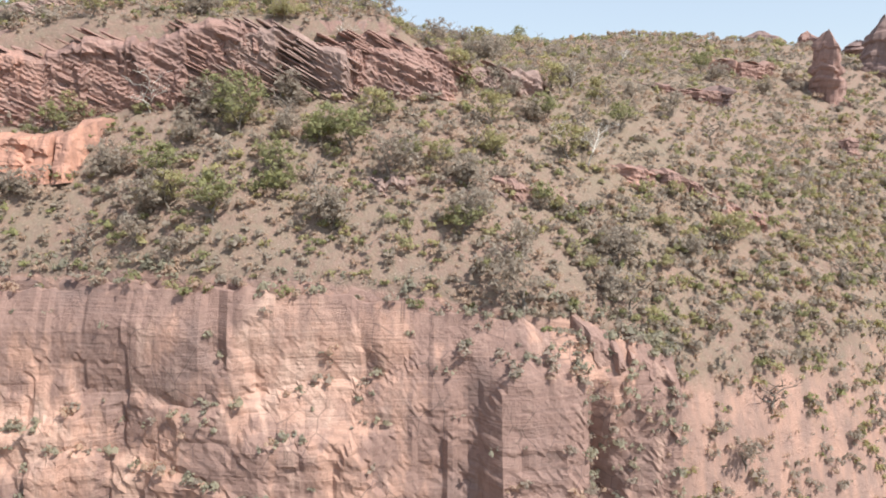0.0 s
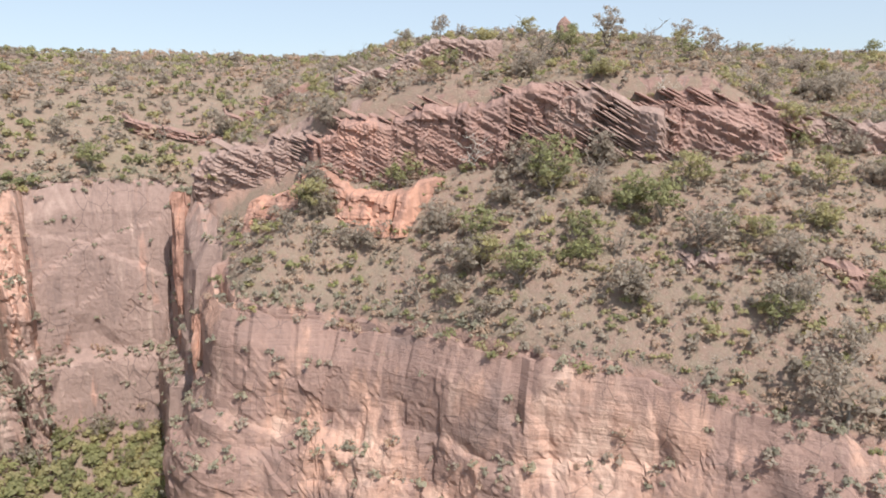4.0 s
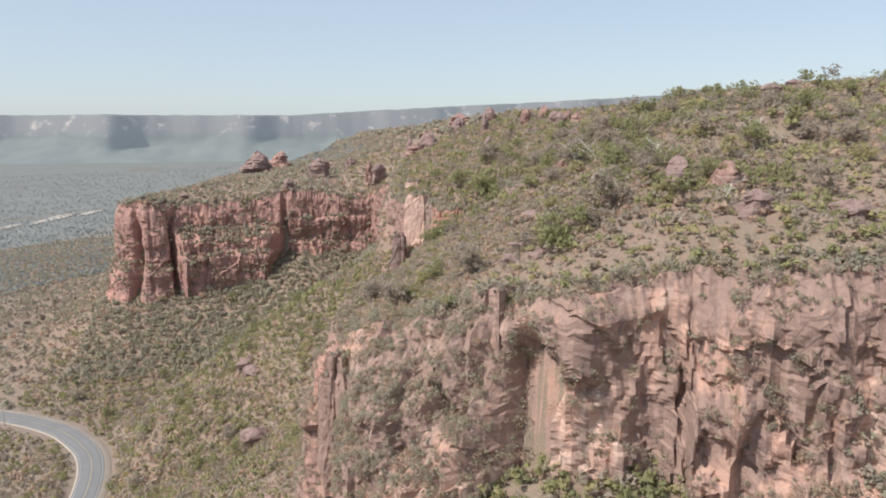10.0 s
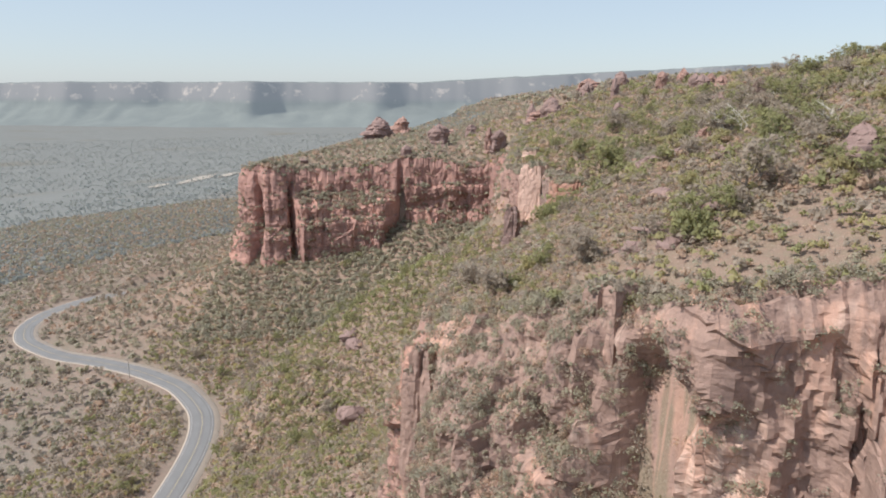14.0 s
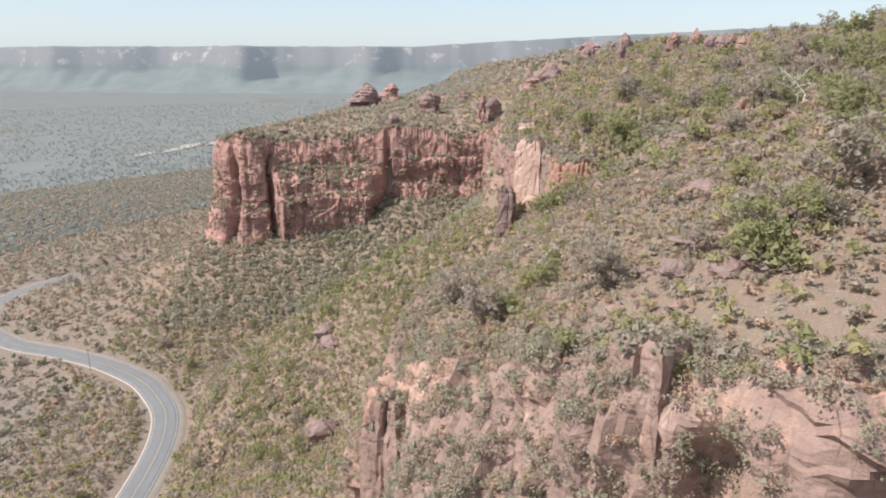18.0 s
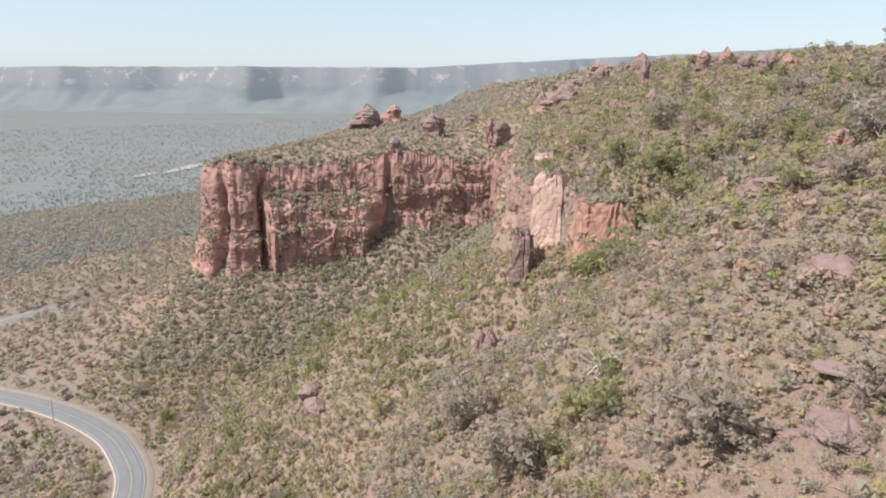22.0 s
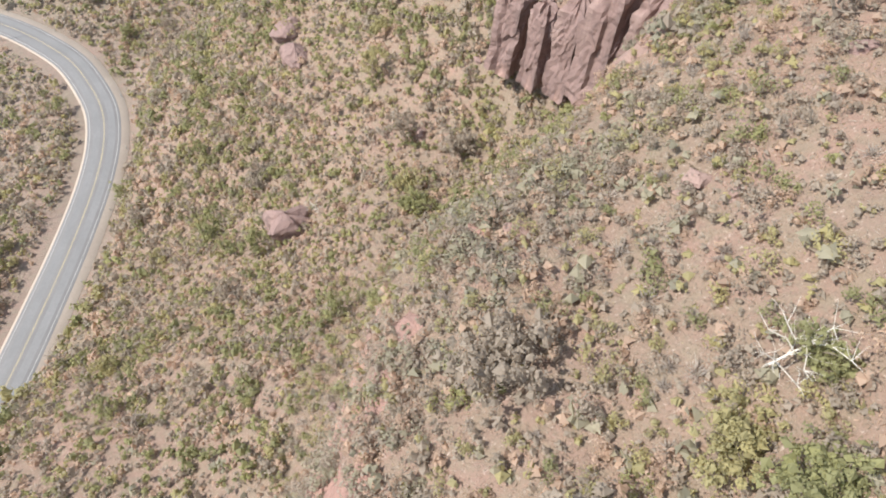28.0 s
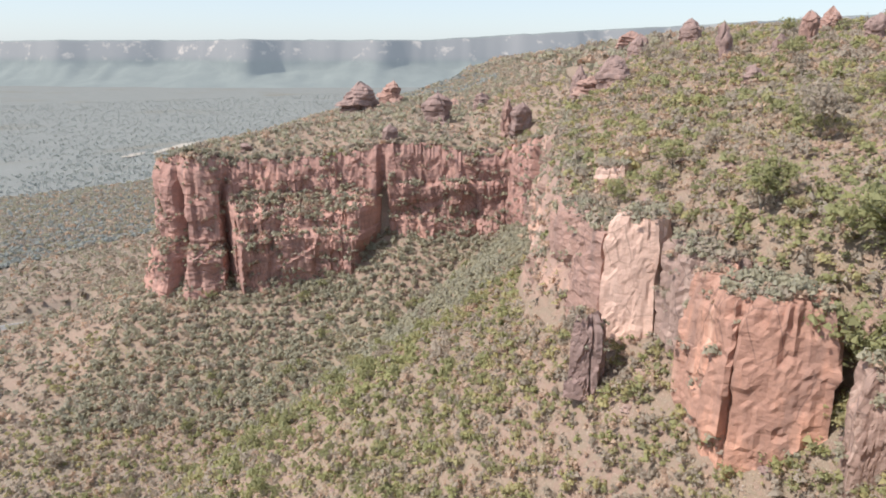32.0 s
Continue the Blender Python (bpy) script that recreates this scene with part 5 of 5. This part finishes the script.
# single trees and large shrubs
def limb(bm, points, radii, around=6):
    """A tapered, bent branch."""
    rings = []
    for k, (p, r) in enumerate(zip(points, radii)):
        way = (points[min(k + 1, len(points) - 1)] - points[max(k - 1, 0)]).normalized()
        u = way.orthogonal().normalized()
        v = way.cross(u)
        rings.append([bm.verts.new(p + (u * math.cos(a) + v * math.sin(a)) * r) for a in (2 * math.pi * i / around for i in range(around))])
    for a, b in zip(rings, rings[1:]):
        for i in range(around):
            bm.faces.new((a[i], a[(i + 1) % around], b[(i + 1) % around], b[i]))
    bm.faces.new(rings[-1])


def tree_frame(tall, wide, seed, forks=6, low=0.25, twist=0.35, sub=3, stout=1.0):
    """Trunk and limbs, and the ends of the limbs."""
    rnd = random.Random(seed)
    bm, ends = bmesh.new(), []
    trunk = [Vector((rnd.uniform(-1, 1) * 0.05 * tall * k, rnd.uniform(-1, 1) * 0.05 * tall * k, -0.3 + (tall * 0.62 + 0.3) * k / 4)) for k in range(5)]
    limb(bm, trunk, [stout * tall * q for q in (0.035, 0.029, 0.024, 0.018, 0.012)])
    for f in range(forks):
        share = low + (1 - low) * (f + rnd.random()) / forks
        at = trunk[0].lerp(trunk[-1], share)
        turn = f * 2.4 + rnd.uniform(-0.5, 0.5)
        out = Vector((math.cos(turn), math.sin(turn), 0)) * wide * 0.5 * rnd.uniform(0.7, 1.0)
        stop = at + out + Vector((0, 0, tall * rnd.uniform(0.14, 0.36)))
        points = [at]
        for k in (1, 2, 3):
            points.append(at.lerp(stop, k / 3) + Vector([rnd.uniform(-1, 1) * twist * 0.12 * wide for _ in range(3)]))
        limb(bm, points, [stout * tall * q for q in (0.016, 0.012, 0.008, 0.004)], 4)
        ends.append(points[-1])
        for _ in range(sub):
            base = points[rnd.choice((1, 2))]
            tip = base + Vector((rnd.uniform(-1, 1), rnd.uniform(-1, 1), rnd.uniform(0.1, 1))) * 0.22 * wide
            limb(bm, [base, base.lerp(tip, 0.5) + Vector([rnd.uniform(-1, 1) * 0.03 * wide for _ in range(3)]), tip], [stout * tall * q for q in (0.007, 0.005, 0.002)], 3)
            ends.append(tip)
    data = bpy.data.meshes.new("trunk")
    bm.to_mesh(data)
    bm.free()
    return data, ends


def make_tree(name, tall, wide, seed, bark, foliage, blades=60, leaf=0.2, label="", shrub=False, forks=6, sub=3, stout=1.0):
    root = new(name)
    data, ends = tree_frame(tall, wide, seed, forks=forks, low=0.05 if shrub else 0.3, sub=sub, stout=stout)
    data.materials.append(bark)
    part("trunk", data, root)
    if foliage:
        rng = np.random.default_rng(seed)
        centres = np.array([tuple(e) for e in ends])
        if shrub:
            centres = np.r_[centres, centres * (0.75, 0.75, 0.55)]
        verts, faces, tints = leaves(centres - (0, 0, 0.2 * wide * 0.25), np.full(len(centres), wide * 0.30), blades, leaf, rng, rng.uniform(0.1, 0.9, len(centres)), flat=0.9, lumps=3, dense=0.6)
        part("crown", mesh_of("crown", verts, faces, foliage, False, tints), root)
    tagged(root, label, "tree" if not shrub else "shrub")
    return root


KINDS = {
    "leafy": make_tree("leafy_tree", 4.2, 4.0, 11, BARK, LEAF_GREEN, 36, 0.13, "small tree with a loose green crown on the slope"),
    "yellow": make_tree("yellowing_tree", 3.8, 3.6, 12, BARK, LEAF_YELLOW, 36, 0.13, "small tree with a thin yellow-green crown"),
    "dusty": make_tree("dusty_tree", 4.6, 4.2, 13, BARK, LEAF_GREY, 36, 0.13, "grey-green dry-season tree with an airy crown"),
    "bare": make_tree("bare_tree", 4.2, 4.0, 14, BARK, None, label="leafless grey-brown tree in the dry scrub", forks=7, sub=4),
    "bleached": make_tree("dead_tree", 4.8, 4.6, 15, PALE_BARK, None, label="bleached white dead tree with bare crooked limbs", forks=9, sub=7, stout=0.55),
    "bush": make_tree("large_shrub", 2.6, 3.4, 16, BARK, LEAF_GREEN, 44, 0.10, "rounded bright green shrub on dry litter", True),
    "grey_bush": make_tree("grey_shrub", 2.8, 3.8, 17, BARK, LEAF_GREY, 44, 0.10, "broad grey-green shrub on dry earth", True),
    "gold_bush": make_tree("yellow_shrub", 2.4, 3.0, 18, BARK, LEAF_YELLOW, 44, 0.10, "yellow-green shrub on dry litter", True),
}
GROUPS = {"leafy": "leafy trees", "yellow": "yellowing trees", "dusty": "dusty trees", "bare": "bare trees", "bleached": "dead trees", "bush": "green shrubs", "grey_bush": "grey shrubs", "gold_bush": "yellow shrubs"}
for kind, tree in KINDS.items():
    tagged(tree, group=GROUPS[kind])

# those that stand out: kind, x, y, size
PLANTED = [
    ("bush", 15.4, 105.0, 0.75), ("bush", 19.2, 106.2, 0.9), ("grey_bush", 9.7, 112.6, 1.05), ("bush", 2.8, 158.6, 1.1), ("gold_bush", 17.5, 107.6, 0.9), ("bleached", 19.0, 110.4, 0.72),
    ("bush", 20.5, 110.0, 0.6), ("leafy", 84, -20, 1.3), ("dusty", 53.7, -48.6, 1.5), ("bare", 70.7, -55, 1.2), ("bleached", 65.8, -70.6, 1.5), ("grey_bush", 70, -19, 1.5),
    ("leafy", 57, -40, 1.1), ("bush", 80, -38, 1.6), ("bush", 76, -30, 1.3), ("gold_bush", 87, -30, 1.2), ("yellow", 118, -28, 1.4), ("dusty", 49, 197, 1.3), ("leafy", 38, 187, 1.2),
    ("bush", 41, 170, 2.0), ("bush", 43, 176, 2.2), ("leafy", 42, 163, 1.6), ("bush", 24, 135, 1.5), ("bush", 27, 136, 1.3), ("bush", 33, 90, 1.6), ("leafy", 36, 92, 1.0), ("dusty", 40, 96, 1.4),
    ("leafy", 84, 66, 1.6), ("bush", 88, 64, 1.8), ("bleached", 24, 152, 0.8), ("bare", 26, 128, 1.1), ("grey_bush", 23, 98, 1.3), ("grey_bush", 13, 104.5, 1.1),
]
planted = []
for kind, x, y, size in PLANTED:
    planted.append((kind, x, y, size, len(planted) * 57.0))
rng = np.random.default_rng(19)
for x0, x1, y0, y1, n in ((40, 110, -100, 5, 150), (80, 150, -130, 20, 40), (70, 125, 15, 60, 40), (22, 75, 84, 215, 120), (-90, 15, 130, 340, 150), (75, 200, -150, 60, 60), (48, 112, 92, 190, 110), (55, 150, 70, 330, 130)):
    x, y = rng.uniform(x0, x1, n), rng.uniform(y0, y1, n)
    x, y, z = suited(x, y, rng, 1.3)
    kinds = np.where(sort_of(x, y, rng) == 0, 0, rng.choice([1, 2, 2, 3, 3, 3, 4, 6, 6, 7], x.shape))
    for a, b, k in zip(x, y, kinds):
        planted.append((list(KINDS)[k if k != 4 or rng.uniform() < 0.4 else 3], float(a), float(b), float(rng.uniform(0.55, 1.2) if y0 > 10 else rng.uniform(0.7, 1.4)), float(rng.uniform(0, 360))))
used = set()
for kind, x, y, size, turn in planted:
    m = pose(x, y, float(height(np.array([x]), np.array([y]))[0]) - 0.05, 0, 0, turn)
    if kind not in used:
        used.add(kind)
        KINDS[kind].matrix_world = m
        tree = KINDS[kind]
    else:
        tree = copy_thing(KINDS[kind], m)
    tree.scale = (size, size, size)


# ---- the road ----
def strip(name, line, left, right, lift, material, parent, first=0, last=None, label="", depth=0.0):
    """A ribbon beside the road's middle line, between two distances to its left; with depth it has sides as well."""
    some = line[first:last]
    out = side_of(some[:, :2])
    a, b = some[:, :2] + out * left, some[:, :2] + out * right
    z = some[:, 2] + lift
    rows = [np.c_[a, z], np.c_[b, z]]
    if depth:
        rows = [np.c_[a + out * 0.3, z - depth], *rows, np.c_[b - out * 0.3, z - depth]]
    verts = np.stack(rows, 0)
    return part(name, mesh_of(name, verts.reshape(-1, 3), grid_faces(len(rows), len(some)), material), parent, label)


_, middle = evened(ROAD, 1.5)
for _ in range(12):
    middle[1:-1] = 0.25 * middle[:-2] + 0.5 * middle[1:-1] + 0.25 * middle[2:]
road = tagged(new("road"), "two-lane winding grey asphalt road with pale verges", "road", kind="structure")
strip("verge", middle, 4.0, -5.3, 0.02, VERGE, road, label="pale gravel verge beside the asphalt", depth=0.6)
strip("asphalt", middle, 3.4, -3.4, 0.10, ASPHALT, road, label="worn grey asphalt", depth=0.12)
for side in (1, -1):
    strip("wheel_track", middle, 1.6 * side + 0.75, 1.6 * side - 0.75, 0.105, PATCHED, road, label="paler wheel-worn asphalt")
    strip("edge_line", middle, 3.05 * side + 0.06, 3.05 * side - 0.06, 0.112, LINE_PAINT, road, label="worn white edge line")
strip("centre_line", middle, 0.14, 0.05, 0.112, CENTRE_PAINT, road, label="worn yellow centre line")
strip("centre_line", middle, -0.05, -0.14, 0.112, CENTRE_PAINT, road, label="worn yellow centre line")


def guard_post(x, y):
    bm = bmesh.new()
    bmesh.ops.create_cone(bm, cap_ends=True, segments=8, radius1=0.09, radius2=0.08, depth=1.0)
    bmesh.ops.translate(bm, verts=bm.verts, vec=(0, 0, 0.45))
    data = bpy.data.meshes.new("marker_post")
    bm.to_mesh(data)
    bm.free()
    data.materials.append(LINE_PAINT)
    return data


out = side_of(middle[:, :2])
post_mesh = guard_post(0, 0)
for k in range(60, len(middle) - 60, 12):
    post = new("marker_post", post_mesh)
    x, y = middle[k, :2] + out[k] * -5.0
    post.matrix_world = pose(x, y, middle[k, 2] - 0.1)
    tagged(post, "short white marker post on the road verge", "post", "marker posts along the road")


def utility_pole(x, y, tall):
    z = float(height(np.array([x]), np.array([y]))[0])
    root = tagged(new("utility_pole"), "slender concrete utility pole in the roadside scrub", "pole", "utility poles")
    for name, size, at in (("shaft", (0.24, 0.24, tall), tall / 2 - 0.3), ("crossarm", (1.8, 0.12, 0.14), tall - 0.8)):
        bm = bmesh.new()
        bmesh.ops.create_cube(bm, size=1.0, matrix=Matrix.Translation((0, 0, at)) @ Matrix.Diagonal((*size, 1)))
        if name == "shaft":
            for v in bm.verts:
                if v.co.z > 1:
                    v.co.x *= 0.6
                    v.co.y *= 0.6
        bmesh.ops.bevel(bm, geom=bm.edges[:], offset=0.02, segments=1, affect="EDGES")
        data = bpy.data.meshes.new(name)
        bm.to_mesh(data)
        bm.free()
        data.materials.append(CONCRETE)
        part(name, data, root)
    root.matrix_world = pose(x, y, z, 0, 0, 30)


utility_pole(-91, 228, 9.0)
utility_pole(-108, 252, 8.0)


# ---- the far tableland across the plain ----
def far_tableland():
    """A long flat-topped scarp four kilometres off, with spurs, buttresses and a sloping foot."""
    xs = np.linspace(-4300, 2600, 640)
    across = np.r_[np.linspace(0, 420, 22), np.linspace(430, 500, 14), 640, 900]
    base = 3950 + 160 * fbm(xs / 900, 0.3, 0, 3, 71) + 0.00003 * xs**2
    spur = 60 + 52 * noise3(xs / 330, 0.7, 0, 73) + 22 * noise3(xs / 150, 0.2, 0, 74) + 7 * noise3(xs / 50, 0.4, 0, 76)
    spur = spur - 230 * np.exp(-(((xs + 1170) / 150) ** 2)) - 120 * np.exp(-(((xs + 420) / 130) ** 2)) - 150 * np.exp(-(((xs + 2500) / 200) ** 2))
    X = np.broadcast_to(xs, (len(across), len(xs)))
    A = across[:, None]
    wave = (spur - 60) * np.clip(A / 420, 0, 1) ** 1.5
    Y = base + A + wave
    t = np.clip(A / 425, 0, 1)
    Z = -62 + 112 * t**1.7 + (34 * noise3(X / 190, A / 500, 0, 77) + 16 * noise3(X / 75, A / 300, 0, 78)) * t * (A < 425)
    wall = np.clip((A - 425) / 60, 0, 1)
    Z = np.where(A > 425, -62 + 112 + wall**0.8 * (150 + 5 * noise3(X / 800, 0.5, 0, 79)) + 3 * noise3(X / 60, A / 60, 0, 80), Z)
    Z = Z + np.clip(A / 425, 0, 1) * 0.056 * np.maximum(X + 200, 0)
    verts = np.stack([X, Y, Z], -1).reshape(-1, 3)
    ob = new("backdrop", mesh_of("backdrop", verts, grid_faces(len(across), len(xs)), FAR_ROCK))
    tagged(ob, "far flat-topped tableland with pale scarred cliffs and a haze glow", "mountains", kind="structure")


far_tableland()


def clearing(x, y, wide, long, seed):
    """A bare patch of pale clay on the plain."""
    a = np.linspace(0, 2 * np.pi, 40, endpoint=False)
    rough = 1 + 0.35 * fbm(np.cos(a) * 1.4, np.sin(a) * 1.4, 0, 3, seed)
    rings = [np.stack([x + np.cos(a) * wide / 2 * q * rough, y + np.sin(a) * long / 2 * q * rough], -1) for q in (0.05, 0.5, 1.0)]
    flat = np.concatenate(rings)
    verts = np.c_[flat, height(flat[:, 0], flat[:, 1], False) + 1.2]
    tagged(new("clearing", mesh_of("clearing", verts, grid_faces(3, 40, True), CLAY)), "bare pale clay clearing in the dry woods", "ground", "clay clearings", kind="structure")


for x, y, wide, long, seed in ((-420, 1190, 40, 150, 5), (-380, 1240, 30, 90, 6), (-455, 1120, 26, 60, 7)):
    clearing(x, y, wide, long, seed)
